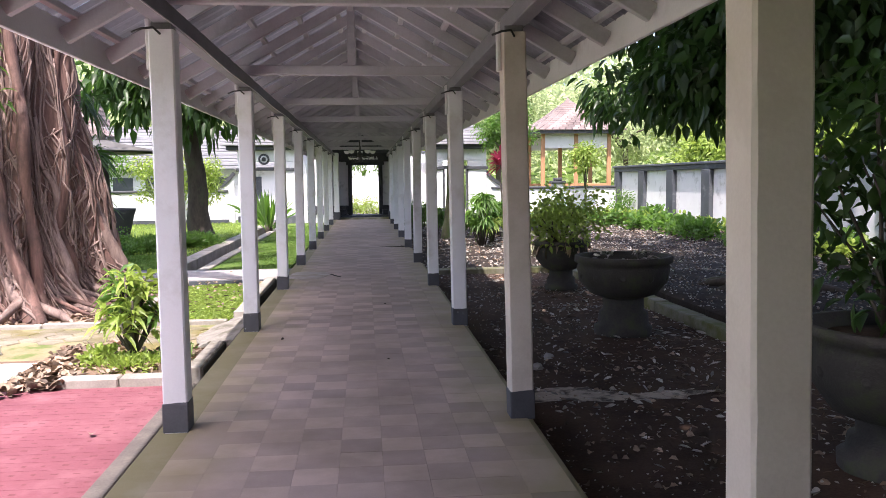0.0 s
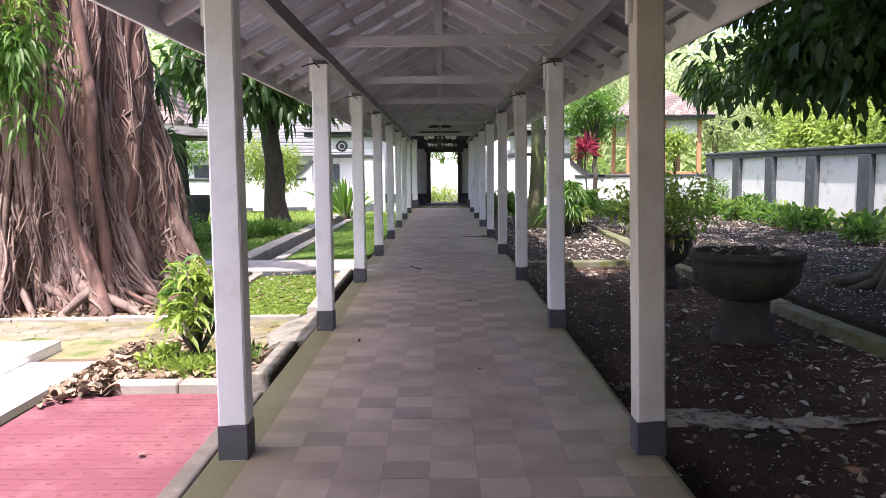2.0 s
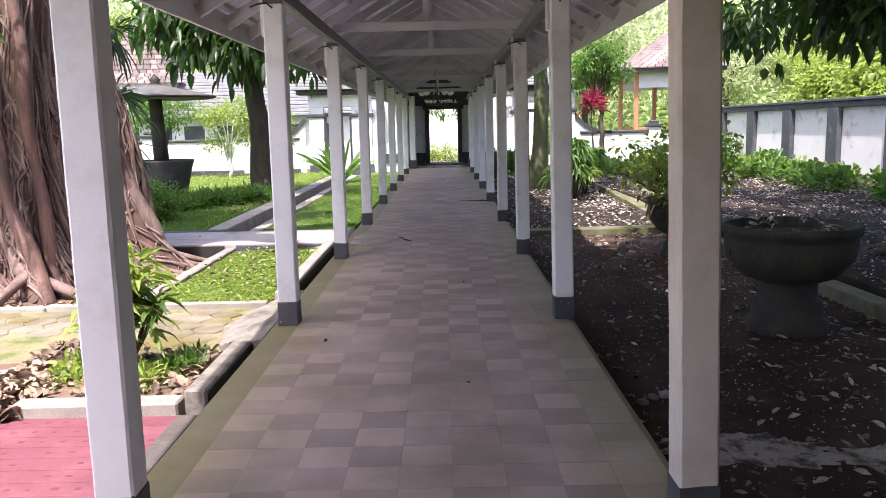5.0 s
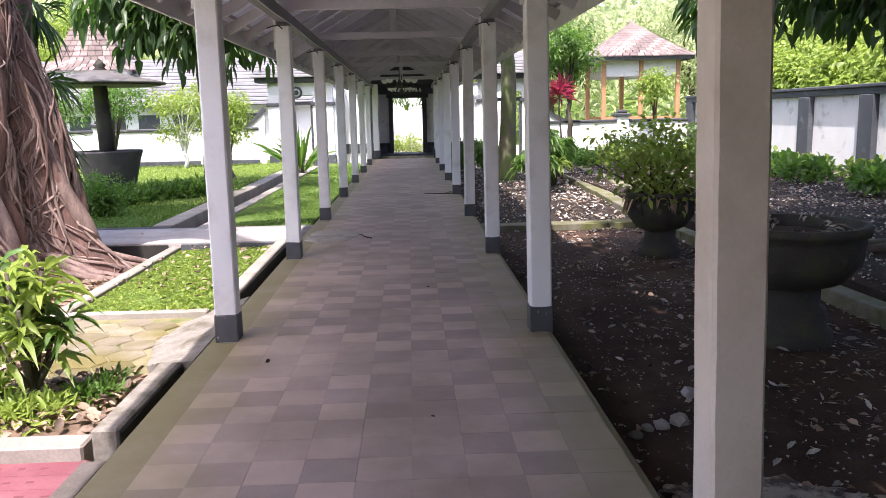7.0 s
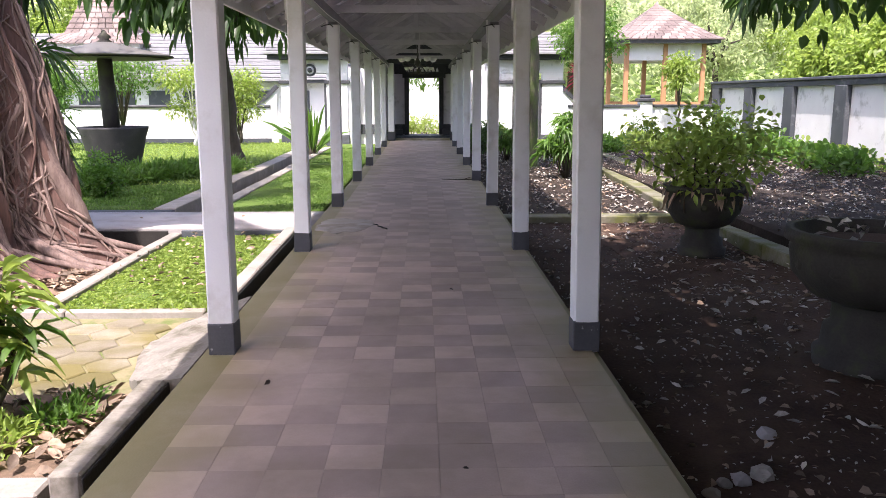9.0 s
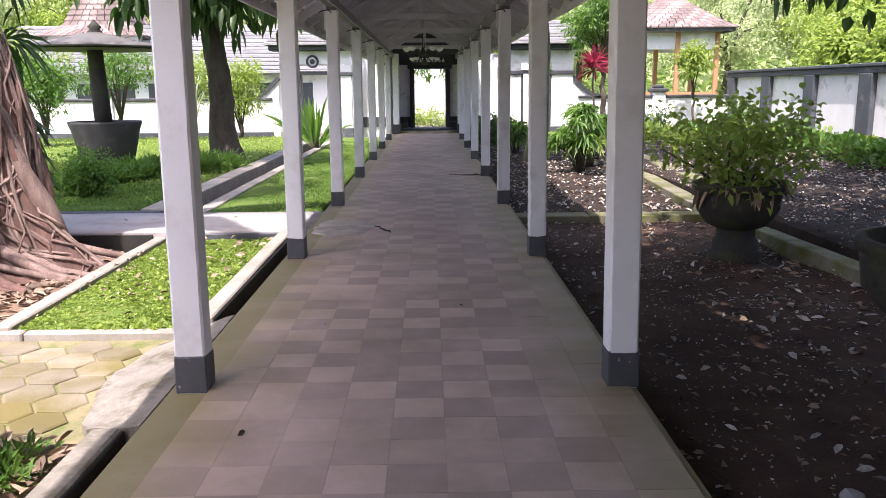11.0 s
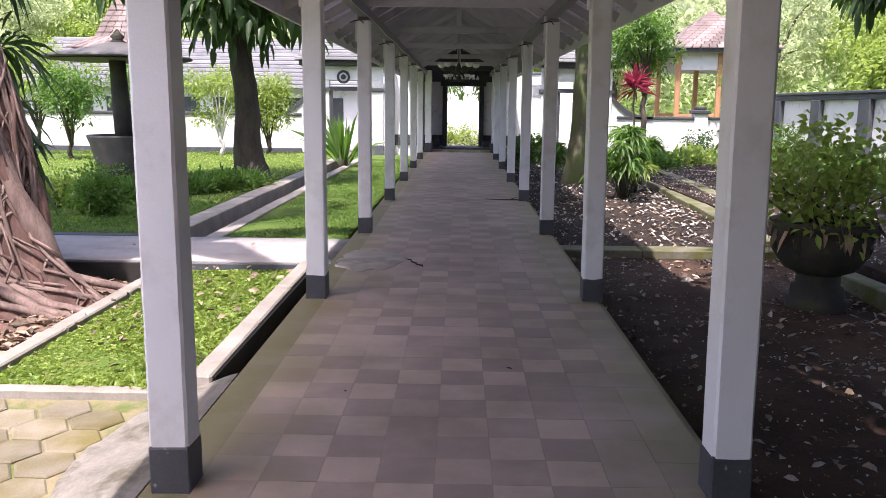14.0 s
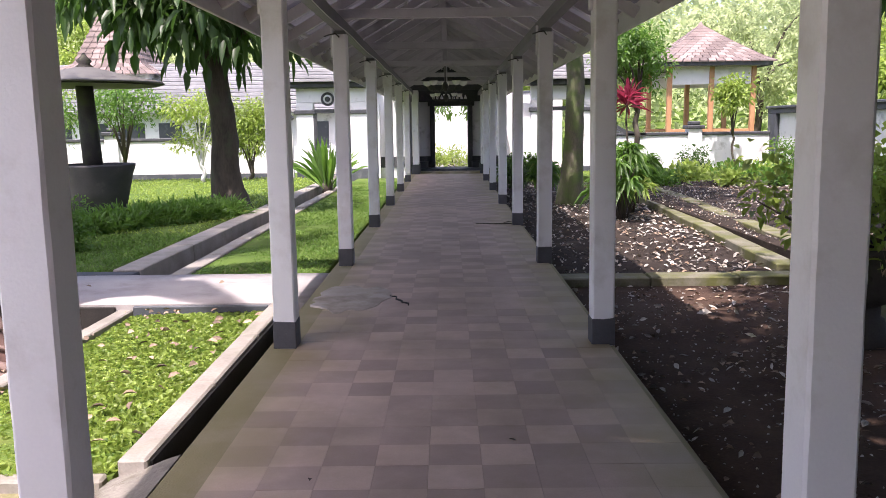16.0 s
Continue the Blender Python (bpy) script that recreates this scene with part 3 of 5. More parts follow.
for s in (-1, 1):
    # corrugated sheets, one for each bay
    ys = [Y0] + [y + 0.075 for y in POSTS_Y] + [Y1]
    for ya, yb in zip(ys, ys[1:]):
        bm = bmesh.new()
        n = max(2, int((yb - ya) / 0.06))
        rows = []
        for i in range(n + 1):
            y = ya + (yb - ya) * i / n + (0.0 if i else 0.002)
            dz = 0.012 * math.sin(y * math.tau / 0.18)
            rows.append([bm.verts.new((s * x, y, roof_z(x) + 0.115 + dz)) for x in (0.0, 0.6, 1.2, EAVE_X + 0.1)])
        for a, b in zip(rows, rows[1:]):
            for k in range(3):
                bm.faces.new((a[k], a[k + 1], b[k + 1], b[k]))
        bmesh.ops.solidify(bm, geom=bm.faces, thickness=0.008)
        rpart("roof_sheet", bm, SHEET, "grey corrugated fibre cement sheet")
    for x in (0.14, 0.5, 0.86, 1.22, 1.58):
        rpart("batten", box(s * x - 0.025, s * x + 0.025, Y0, Y1, roof_z(x) + 0.058, roof_z(x) + 0.1, 0.004), TIMBER)
    rpart("wall_plate", box(s * 1.075 - 0.05, s * 1.075 + 0.05, Y0, Y1, 2.47, 2.59, 0.006), DARK_TIMBER, "dark beam on the post tops")
    rpart("fascia", box(s * EAVE_X - 0.014, s * EAVE_X + 0.014, Y0, Y1, 2.31, 2.5, 0.004), PALE_TIMBER, "pale painted eaves board")
rpart("ridge_beam", box(-0.03, 0.03, Y0, Y1, RIDGE - 0.09, RIDGE + 0.05, 0.004), TIMBER)
ys = []
for a, b in zip(POSTS_Y, POSTS_Y[1:] + [32.3]):
    ys += [a + 0.075 + (b - a) * k / 4 for k in range(4)]
for k, y in enumerate(ys):
    for s in (-1, 1):
        rpart("rafter", beam((s * 0.02, y, RIDGE - 0.0), (s * (EAVE_X - 0.03), y, roof_z(EAVE_X - 0.03) - 0.0), 0.05, 0.1, 0.004), TIMBER)
for y in POSTS_Y:
    y += 0.075
    rpart("tie_beam", box(-1.14, 1.14, y - 0.035, y + 0.035, 2.592, 2.69, 0.006), TIMBER, "horizontal tie beam")
    rpart("king_post", box(-0.04, 0.04, y - 0.03, y + 0.03, 2.69, RIDGE - 0.05, 0.005), TIMBER)
cable = thing("cable", "thin white electric cable along the beam", "cable", (-1.0, 5, 2.46))
pts = [(0.0, y, 0.01 * math.sin(y * 1.9) - 0.01) for y in np.arange(-6, 27, 0.6)]
part("cable_run", tube(pts, [0.005] * len(pts), 5), PALE_TIMBER, cable)

# ---- hanging lamps ----
def lamp(y):
    l = thing("hanging_lamp", "dark iron hanging lamp with white glass shades", "lamp", (0, y, 2.2), "hanging lamps under the roof")
    part("rod", tube([(0, 0, 0.1), (0, 0, 1.05)], [0.012, 0.012], 8), IRON, l)
    part("hub", lathe([(0.02, -0.08), (0.06, -0.04), (0.07, 0.0), (0.05, 0.06), (0.015, 0.12)], 14), IRON, l)
    for k in range(5):
        a = k * math.tau / 5 + 0.3
        c, s = math.cos(a), math.sin(a)
        arm = part("arm", tube([(0.03 * c, 0.03 * s, 0.0), (0.15 * c, 0.15 * s, -0.07), (0.3 * c, 0.3 * s, -0.05), (0.36 * c, 0.36 * s, 0.03)], [0.012, 0.011, 0.01, 0.01], 6), IRON, l)
        part("shade", lathe([(0.02, 0.0), (0.06, 0.02), (0.085, 0.08), (0.08, 0.085), (0.03, 0.03)], 12, at=(0.36 * c, 0.36 * s, 0.03)), GLASSWHITE, arm, "white glass shade")
    return l


lamp(22.3)
lamp(28.0)

# ---- gate house at the end ----
gate = thing("gatehouse", "white gatehouse with black trim and open doorway", "gatehouse", (0, 33, 0), kind="structure")
def gpart(name, bm, m, label=""):
    ob = part(name, bm, m, gate, label)
    ob.matrix_parent_inverse = Matrix.Translation((0, -33, 0))
    return ob


for s, x0, x1 in ((-1, -2.4, -0.52), (1, 0.82, 2.4)):
    gpart("wall", box(x0, x1, 33.9, 34.2, -0.3, 2.85), WALLWHITE)
    gpart("skirting", box(x0 - 0.0, x1 + 0.0, 33.84, 33.898, 0.14, 0.5, 0.01), WALLBLACK, "black skirting")
# black lintel and gable sheet stand in for the shaded space up here
gpart("lintel", box(-0.52, 0.82, 33.9, 34.2, 2.2, 2.85), WALLBLACK, "wall over the door, black for its shade")
bm = bmesh.new()
outline = [(-1.5, 2.28), (1.5, 2.28), (1.5, roof_z(1.5) + 0.1), (0, RIDGE + 0.11), (-1.5, roof_z(1.5) + 0.1)]
sides = [[bm.verts.new((x, y, z)) for x, z in outline] for y in (33.68, 33.76)]
bm.faces.new(sides[0])
bm.faces.new(sides[1][::-1])
for i in range(5):
    bm.faces.new((sides[0][i], sides[1][i], sides[1][(i + 1) % 5], sides[0][(i + 1) % 5]))
bmesh.ops.recalc_face_normals(bm, faces=bm.faces)
gpart("gable_board", bm, WALLBLACK, "dark sheet for the shaded gable space")
for x in (-0.52, 0.72):
    gpart("door_jamb", box(x - 0.03, x + 0.13, 33.77, 34.1, 0.12, 2.14, 0.008), WALLBLACK)
gpart("door_head", box(-0.62, 0.92, 33.77, 34.1, 2.142, 2.3, 0.008), WALLBLACK)
for s in (-1, 1):
    for y, w in ((32.4, 0.2), (33.1, 0.18)):
        cx = 0.1 + s * 1.08
        gpart("pilaster", box(cx - w / 2, cx + w / 2, y - 0.1, y + 0.1, 0.0, 2.6, 0.01), WALLWHITE)
        gpart("pilaster_base", box(cx - w / 2 - 0.04, cx + w / 2 + 0.04, y - 0.14, y + 0.14, 0.0, 0.3, 0.015), WALLBLACK, "black stepped base")
    gpart("side_wall", box(0.1 + s * 1.35 - 0.08, 0.1 + s * 1.35 + 0.08, 32.3, 33.9, -0.3, 2.5), WALLWHITE)
    gpart("plinth", box(min(0.1 + s * 0.72, 0.1 + s * 1.26), max(0.1 + s * 0.72, 0.1 + s * 1.26), 33.3, 33.82, 0.14, 0.34, 0.015), WALLBLACK, "black plinth block")
gpart("step", box(-1.25, 1.45, 32.9, 34.3, -0.1, 0.13, 0.01), WALLGREY, "low dark step")
gpart("step", box(-1.2, 1.4, 32.6, 32.9, -0.1, 0.06, 0.01), GROUT)
gpart("floor_slab", box(-1.3, 1.5, 32.3, 32.6, -0.4, -0.01), GROUT)
gpart("carved_board", box(-0.75, 0.95, 33.6, 33.66, 2.32, 2.58, 0.006), WALLBLACK, "black carved board above the door")
for k in range(9):
    x = -0.42 + k * 0.13
    gpart("carving", lathe([(0.045, 0.0), (0.05, 0.02), (0.02, 0.1), (0.01, 0.13)], 8, at=(x, 33.57, 2.36)), WALLWHITE, "white carved leaf")
gpart("cross_beam", box(-1.3, 1.5, 32.36, 32.46, 2.6, 2.75, 0.006), WALLBLACK)

# ---- boundary walls ----
def curve_cap(bm, pts, w, h):
    """A band of width w and height h along points in the x-z plane."""
    rows = []
    for i, (x, z) in enumerate(pts):
        a, b = Vector(pts[max(i - 1, 0)]), Vector(pts[min(i + 1, len(pts) - 1)])
        d = (b - a).normalized()
        nx, nz = -d.y, d.x
        rows.append([bm.verts.new((x + nx * k * h / 2, y, z + nz * k * h / 2)) for y in (-w / 2, w / 2) for k in (-1, 1)])
    for a, b in zip(rows, rows[1:]):
        for i, j in ((0, 1), (1, 3), (3, 2), (2, 0)):
            bm.faces.new((a[i], a[j], b[j], b[i]))
    for r in (rows[0], rows[-1]):
        bm.faces.new((r[0], r[1], r[3], r[2]))
    bmesh.ops.recalc_face_normals(bm, faces=bm.faces)
    return bm


YW = 33.6
for name, side, xa, xb in (("wall_north_1", -1, 2.4, 24.0), ("wall_north_2", 1, 2.4, 10.6)):
    wall = thing(name, "white garden wall with black curved coping", "wall", (0, YW, -0.26), kind="structure")
    def wpart(pname, bm, m, label=""):
        ob = part(pname, bm, m, wall, label)
        ob.matrix_parent_inverse = Matrix.Translation((0, 0, 0.26))
        return ob
    lo, hi = sorted((side * (xa + 2.9), side * xb))
    wpart("wall_body", box(lo, hi, -0.1, 0.1, -0.3, 1.1), WALLWHITE)
    wpart("coping", box(lo, hi, -0.15, 0.15, 1.1, 1.2, 0.02), WALLBLACK, "black coping")
    wpart("wall_foot", box(lo, hi, -0.14, -0.102, -0.2, 0.02, 0.006), WALLGREY, "grey painted foot")
    # swept end by the side gate: the coping swings up towards the gate
    pts = [(side * (xa + 2.9 + 1.2 - 0.13 * i), 1.14 + 0.72 * (i / 11) ** 2.6) for i in range(12)]
    body = bmesh.new()
    for (x0, z0), (x1, z1) in zip(pts, pts[1:]):
        vs = [body.verts.new((x, y, z)) for y in (-0.09, 0.09) for x, z in ((x0, -0.3), (x1, -0.3), (x1, z1 - 0.04), (x0, z0 - 0.04))]
        for f in ((0, 1, 2, 3), (7, 6, 5, 4), (3, 2, 6, 7)):
            body.faces.new([vs[i] for i in f])
    bmesh.ops.recalc_face_normals(body, faces=body.faces)
    wpart("swept_wall", body, WALLWHITE)
    wpart("swept_coping", curve_cap(bmesh.new(), pts, 0.3, 0.13), WALLBLACK, "black coping swept upward")
    # side gate
    gx0, gx1 = sorted((side * 3.3, side * 4.35))
    for a, b in ((gx0 - 0.55, gx0), (gx1, gx1 + 0.75)):
        wpart("gate_pier", box(a, b, -0.16, 0.16, -0.3, 2.3, 0.01), WALLWHITE)
        wpart("pier_cap", box(a - 0.07, b + 0.07, -0.22, 0.22, 1.92, 2.05, 0.02), WALLBLACK, "black pier band")
        wpart("pier_foot", box(a - 0.04, b + 0.04, -0.2, 0.2, -0.3, 0.15, 0.02), WALLGREY)
    wpart("gate_panel", box(gx0 - 0.55, gx1 + 0.75, -0.14, 0.14, 2.302, 2.75, 0.01), WALLWHITE)
    wpart("gate_lintel", box(gx0 - 0.02, gx1 + 0.02, -0.18, 0.18, 1.95, 2.08, 0.01), WALLBLACK, "black gate lintel")
    for x in (gx0, gx1 - 0.08):
        wpart("gate_jamb", box(x, x + 0.08, -0.16, 0.16, -0.2, 1.94, 0.008), WALLBLACK)
    wpart("gate_cornice", box(gx0 - 0.95, gx1 + 1.0, -0.45, 0.45, 2.76, 2.92, 0.02), WALLBLACK, "black eaves board")
    for k in range(7):
        z = 2.93 + k * 0.115
        wpart("roof_course", box(gx0 - 1.05 + k * 0.1, gx1 + 1.1 - k * 0.1, -0.62 + k * 0.085, 0.62 - k * 0.085, z, z + 0.1, 0.015), GREYTILE, "course of grey roof tiles")
    if side < 0:
        ex = (gx0 + gx1) / 2 - 0.04
        em = wpart("emblem", lathe([(0.22, 0.0), (0.22, 0.05), (0.15, 0.05), (0.148, 0.008)], 24), WALLBLACK, "round black emblem")
        ew = wpart("emblem_ground", lathe([(0.145, 0.0), (0.145, 0.02), (0.05, 0.022)], 24), WALLWHITE)
        ew.matrix_basis = pose(ex, -0.14, 2.4, 90, 0, 0)
        em.matrix_basis = pose(ex, -0.14, 2.4, 90, 0, 0)
        em2 = wpart("emblem_boss", lathe([(0.085, 0.0), (0.085, 0.05), (0.03, 0.06)], 16), WALLBLACK)
        em2.matrix_basis = pose(ex, -0.14, 2.4, 90, 0, 0)
    wpart("link_wall", box(*sorted((side * 2.2, side * 2.76)), -0.08, 0.08, -0.3, 2.2), WALLWHITE)
    for px in ((7.2, 11.0, 15.0, 19.0) if side < 0 else (8.1,)):
        wpart("wall_pier", box(side * px - 0.22, side * px + 0.22, -0.22, 0.22, -0.3, 1.3, 0.01), WALLWHITE)
        wpart("pier_top", box(side * px - 0.29, side * px + 0.29, -0.29, 0.29, 1.302, 1.42, 0.02), WALLBLACK, "black pier cap")
        wpart("pier_knob", box(side * px - 0.17, side * px + 0.17, -0.17, 0.17, 1.422, 1.55, 0.03), WALLBLACK)

# side wall with framed white panels
wall = thing("wall_east", "tall white panelled wall with slate grey frame", "wall", (10.75, 20, -0.26), kind="structure")
def epart(pname, bm, m, label=""):
    ob = part(pname, bm, m, wall, label)
    ob.matrix_parent_inverse = Matrix.Translation((0, 0, 0.26))
    return ob


epart("wall_body", box(-0.05, 0.12, -20.0, 13.8, -0.3, 1.76), WALLWHITE)
epart("top_rail", box(-0.16, 0.22, -20.0, 13.85, 1.76, 1.92, 0.015), WALLGREY, "slate grey top rail")
epart("top_cap", box(-0.22, 0.28, -20.0, 13.9, 1.92, 2.0, 0.015), WALLGREY, "slate grey coping")
epart("bottom_rail", box(-0.1, -0.052, -20.0, 13.8, -0.3, 0.02, 0.006), WALLGREY)
for k in range(12):
    y = 13.4 - k * 2.95
    epart("wall_pilaster", box(-0.2, -0.052, y - 0.3, y + 0.3, -0.3, 1.758, 0.012), WALLGREY, "slate grey pilaster")

# garden beyond the gate
slab("yard_north", -5.0, 6.0, 34.35, 45.9, -0.5, -0.14, CONCRETE, "pale sunlit yard beyond the gate", "ground")
far = thing("wall_garden", "sunlit whitewashed wall beyond the gate", "wall", (0.5, 46.0, -0.3), kind="structure")
part("wall_body", box(-6.0, 5.0, -0.1, 0.12, 0.0, 3.3, 0.01), WALLWHITE, far)
part("coping", box(-6.05, 5.05, -0.16, 0.18, 3.302, 3.42, 0.015), WALLGREY, far)

# unseen plain wall and roof, added behind the start of the walk to block light
BACKWALL = mat("brown of the unseen back wall", (0.1, 0.078, 0.06), (0.16, 0.125, 0.1), 2, 0.8, 0.2, 40)
back = thing("wall_south", "unseen plain brown wall added to block light from behind", "wall", (4, -4.3, -0.26), kind="structure")
part("wall_body", box(-5.4, 10.0, -0.3, 0.0, 0.0, 4.0, 0.02), BACKWALL, back)
part("eaves", box(-5.6, 10.2, -1.0, 0.25, 4.0, 4.15, 0.02), DARK_TIMBER, back)
part("roof_slope", beam((2.3, 0.2, 4.2), (2.3, -5.5, 6.8), 15.8, 0.12), TERRACOTTA, back)

# ---- plants: builders ----
def clumps(centre, radii, count, each, size, seed, hang=0.4, shell=0.55, floor_z=None):
    """Leaf bases and directions in clumps spread through an ellipsoid, thicker near its skin."""
    rng = np.random.default_rng(seed)
    d = rng.normal(size=(count, 3))
    d /= np.linalg.norm(d, axis=1, keepdims=True)
    c = np.asarray(centre) + d * (shell + (1 - shell) * rng.random((count, 1))) * np.asarray(radii) * rng.uniform(0.75, 1.1, (count, 1))
    if floor_z is not None:
        c[:, 2] = np.maximum(c[:, 2], floor_z + rng.random(count) * 0.5 * min(1.0, radii[2]))
    o = rng.normal(size=(count, each, 3))
    o /= np.linalg.norm(o, axis=2, keepdims=True)
    base = (c[:, None, :] + o * size * rng.random((count, each, 1)) ** 0.6).reshape(-1, 3)
    way = (o * 0.9 + rng.normal(size=o.shape) * 0.4 + np.array((0, 0, -hang))).reshape(-1, 3)
    return base, way, c


def rosette(count, radius, height, seed, spread=(15, 80)):
    """Leaf bases and directions fanning from one stem."""
    r = np.random.default_rng(seed)
    a, e = r.random(count) * math.tau, np.radians(r.uniform(spread[0], spread[1], count))
    way = np.stack([np.cos(a) * np.cos(e), np.sin(a) * np.cos(e), np.sin(e)], 1)
    base = np.stack([np.cos(a) * radius, np.sin(a) * radius, r.uniform(*height, count)], 1)
    return base, way


def sized(n, lo, hi, seed):
    return np.random.default_rng(seed).uniform(lo, hi, n)


def tree(name, label, at, height, trunk_r, crown_c, crown_r, count, each, size, leaf, width, leaf_mat, seed, hang=0.4, bark=BARK, limbs=6, lean=(0, 0), floor_z=None, shell=0.5, droop=0.35):
    rng = random.Random(seed)
    t = thing(name, label, "tree", at)
    pts = [(lean[0] * k / 7 + rng.uniform(-0.05, 0.05) * (k > 0), lean[1] * k / 7 + rng.uniform(-0.05, 0.05) * (k > 0), -0.15 + (height + 0.15) * k / 7) for k in range(8)]
    rad = [trunk_r * f for f in (1.75, 1.2, 1.0, 0.95, 0.9, 0.85, 0.8, 0.7)]
    fine, fr = [], []
    for (a, b, ra, rb) in zip(pts, pts[1:], rad, rad[1:]):
        for k in range(3):
            fine.append(Vector(a).lerp(Vector(b), k / 3))
            fr.append(ra + (rb - ra) * k / 3)
    part("trunk", tube(fine, fr, 18, lump=0.06, rng=rng), bark, t)
    base, way, c = clumps(crown_c, crown_r, count, each, size, seed, hang, shell, floor_z)
    top = Vector(fine[-1])
    for k in range(limbs):
        e = Vector(c[k * max(1, count // limbs)])
        m = top.lerp(e, 0.5) + Vector((0, 0, 0.15 * (e - top).length))
        part("limb", tube([top - Vector((0, 0, 0.3)), top.lerp(m, 0.6), m, e], [trunk_r * 0.6, trunk_r * 0.42, trunk_r * 0.3, trunk_r * 0.1], 8, lump=0.05, rng=rng), bark, t)
    part("crown", leaves("crown", base, way, sized(len(base), leaf * 0.65, leaf * 1.2, seed), sized(len(base), width * 0.7, width * 1.2, seed + 1), droop, seed), leaf_mat, t)
    return t


def bush(name, label, category, at, radii, count, each, size, leaf, width, leaf_mat, seed, stems=5, hang=-0.3, group=""):
    rng = random.Random(seed)
    t = thing(name, label, category, at, group)
    base, way, c = clumps((0, 0, radii[2] * 0.95), radii, count, each, size, seed, hang, 0.35, 0.04)
    for k in range(stems):
        e = Vector(c[rng.randrange(count)])
        s = Vector((rng.uniform(-0.1, 0.1) * radii[0], rng.uniform(-0.1, 0.1) * radii[1], -0.06))
        part("stem", tube([s, s.lerp(e, 0.5) + Vector((rng.uniform(-0.05, 0.05), rng.uniform(-0.05, 0.05), 0.05)), e], [0.016, 0.012, 0.006], 6), BARK, t)
    q = max(each, (count // 5 + 1) * each)
    for k in range(0, len(base), q):
        n = len(base[k:k + q])
        part("foliage", leaves("foliage", base[k:k + q], way[k:k + q], sized(n, leaf * 0.6, leaf * 1.2, seed + k), sized(n, width * 0.7, width * 1.2, seed + k + 1), 0.3, seed + k), leaf_mat, t)
    return t


# ---- banyan ----
rng = random.Random(11)
BX, BY = -5.4, 12.2
ban = thing("banyan_tree", "huge old banyan with reddish trunk and matted aerial roots", "tree", (BX, BY, -0.17))
def ban_radius(a, z):
    flute = 0.15 * math.sin(7 * a + 0.6 * z) + 0.12 * math.sin(13 * a - 1.1 * z + 1) + 0.1 * math.sin(27 * a + 1.4 * z) + 0.05 * math.sin(41 * a - 2.0 * z)
    lump = 0.22 * noise.noise((math.cos(a) * 2.2, math.sin(a) * 2.2, z * 0.45)) + 0.08 * noise.noise((math.cos(a) * 7, math.sin(a) * 7, z * 1.1))
    flare = 0.44 * math.exp(-max(z, 0) / 0.5)
    return (1.4 + flare * (1 + 0.4 * math.sin(9 * a + 2)) + flute * (0.75 + flare) + lump) * (1.0 - 0.015 * z)


bm = bmesh.new()
SEG, RINGS = 220, 72
rows = []
for j in range(RINGS + 1):
    z = -0.25 + 7.0 * (j / RINGS) ** 1.2
    rows.append([bm.verts.new((math.cos(k * math.tau / SEG) * ban_radius(k * math.tau / SEG, z) * 1.06, math.sin(k * math.tau / SEG) * ban_radius(k * math.tau / SEG, z) * 0.98, z)) for k in range(SEG)])
for a, b in zip(rows, rows[1:]):
    for k in range(SEG):
        bm.faces.new((a[k], a[(k + 1) % SEG], b[(k + 1) % SEG], b[k])).smooth = True
bm.faces.new(rows[-1])
part("trunk", bm, BANYAN, ban)


def strand(a, z0, z1, out, wander, r0, r1, n=16, twist=0.0, bm=None):
    pts, rad = [], []
    p1, p2 = rng.uniform(0, 9), rng.uniform(0, 9)
    for k in range(n + 1):
        f = k / n
        z = z0 + (z1 - z0) * f
        aa = a + twist * f + wander * (math.sin(p1 + f * 7) + 0.6 * math.sin(p2 + f * 15))
        r = ban_radius(aa, z) + out * (0.6 + 0.4 * math.sin(p2 + f * 9))
        pts.append((math.cos(aa) * r * 1.06, math.sin(aa) * r * 0.98, z))
        rad.append((r0 + (r1 - r0) * f) * (1 + 0.12 * math.sin(f * 23 + p1)))
    return tube(pts, rad, 7 if bm is None else 5, bm, tidy=bm is None)


for k in range(260):
    a = -math.pi / 2 + rng.uniform(-1.75, 1.9)
    top = rng.choice((1.0, 1.6, 2.3, 3.2, 4.4, 5.5))
    part("aerial_root", strand(a, top, -0.12, rng.uniform(0.0, 0.06), rng.uniform(0.01, 0.07), rng.uniform(0.006, 0.02), rng.uniform(0.008, 0.03), 18, rng.uniform(-0.12, 0.12)), ROOT if k % 6 else BANYAN, ban)
mesh_of_roots = bmesh.new()
for k in range(400):
    # thinner roots knotted over the first layer
    a = -math.pi / 2 + rng.uniform(-1.75, 1.9)
    top = rng.uniform(0.5, 4.6)
    strand(a, top, max(-0.12, top - rng.uniform(1.2, 4.0)), rng.uniform(0.0, 0.07), rng.uniform(0.012, 0.05), rng.uniform(0.005, 0.014), rng.uniform(0.006, 0.022), 18, rng.uniform(-0.12, 0.12), mesh_of_roots)
bmesh.ops.recalc_face_normals(mesh_of_roots, faces=mesh_of_roots.faces)
tagged(part("root_mat", mesh_of_roots, ROOT, ban, "matted thin pale aerial roots"), kind="stuff")
for k in range(15):
    a = -math.pi / 2 + rng.uniform(-1.7, 1.9)
    part("root_column", strand(a, rng.uniform(2.5, 6.0), -0.15, 0.03, 0.03, rng.uniform(0.03, 0.07), rng.uniform(0.05, 0.11), 22, rng.uniform(-0.1, 0.1)), ROOT if k % 2 else BANYAN, ban)
part("root_column", strand(-math.pi / 2 + 0.38, 6.2, 0.5, 0.08, 0.01, 0.1, 0.03, 24), ROOT, ban, "thick pale hanging root")
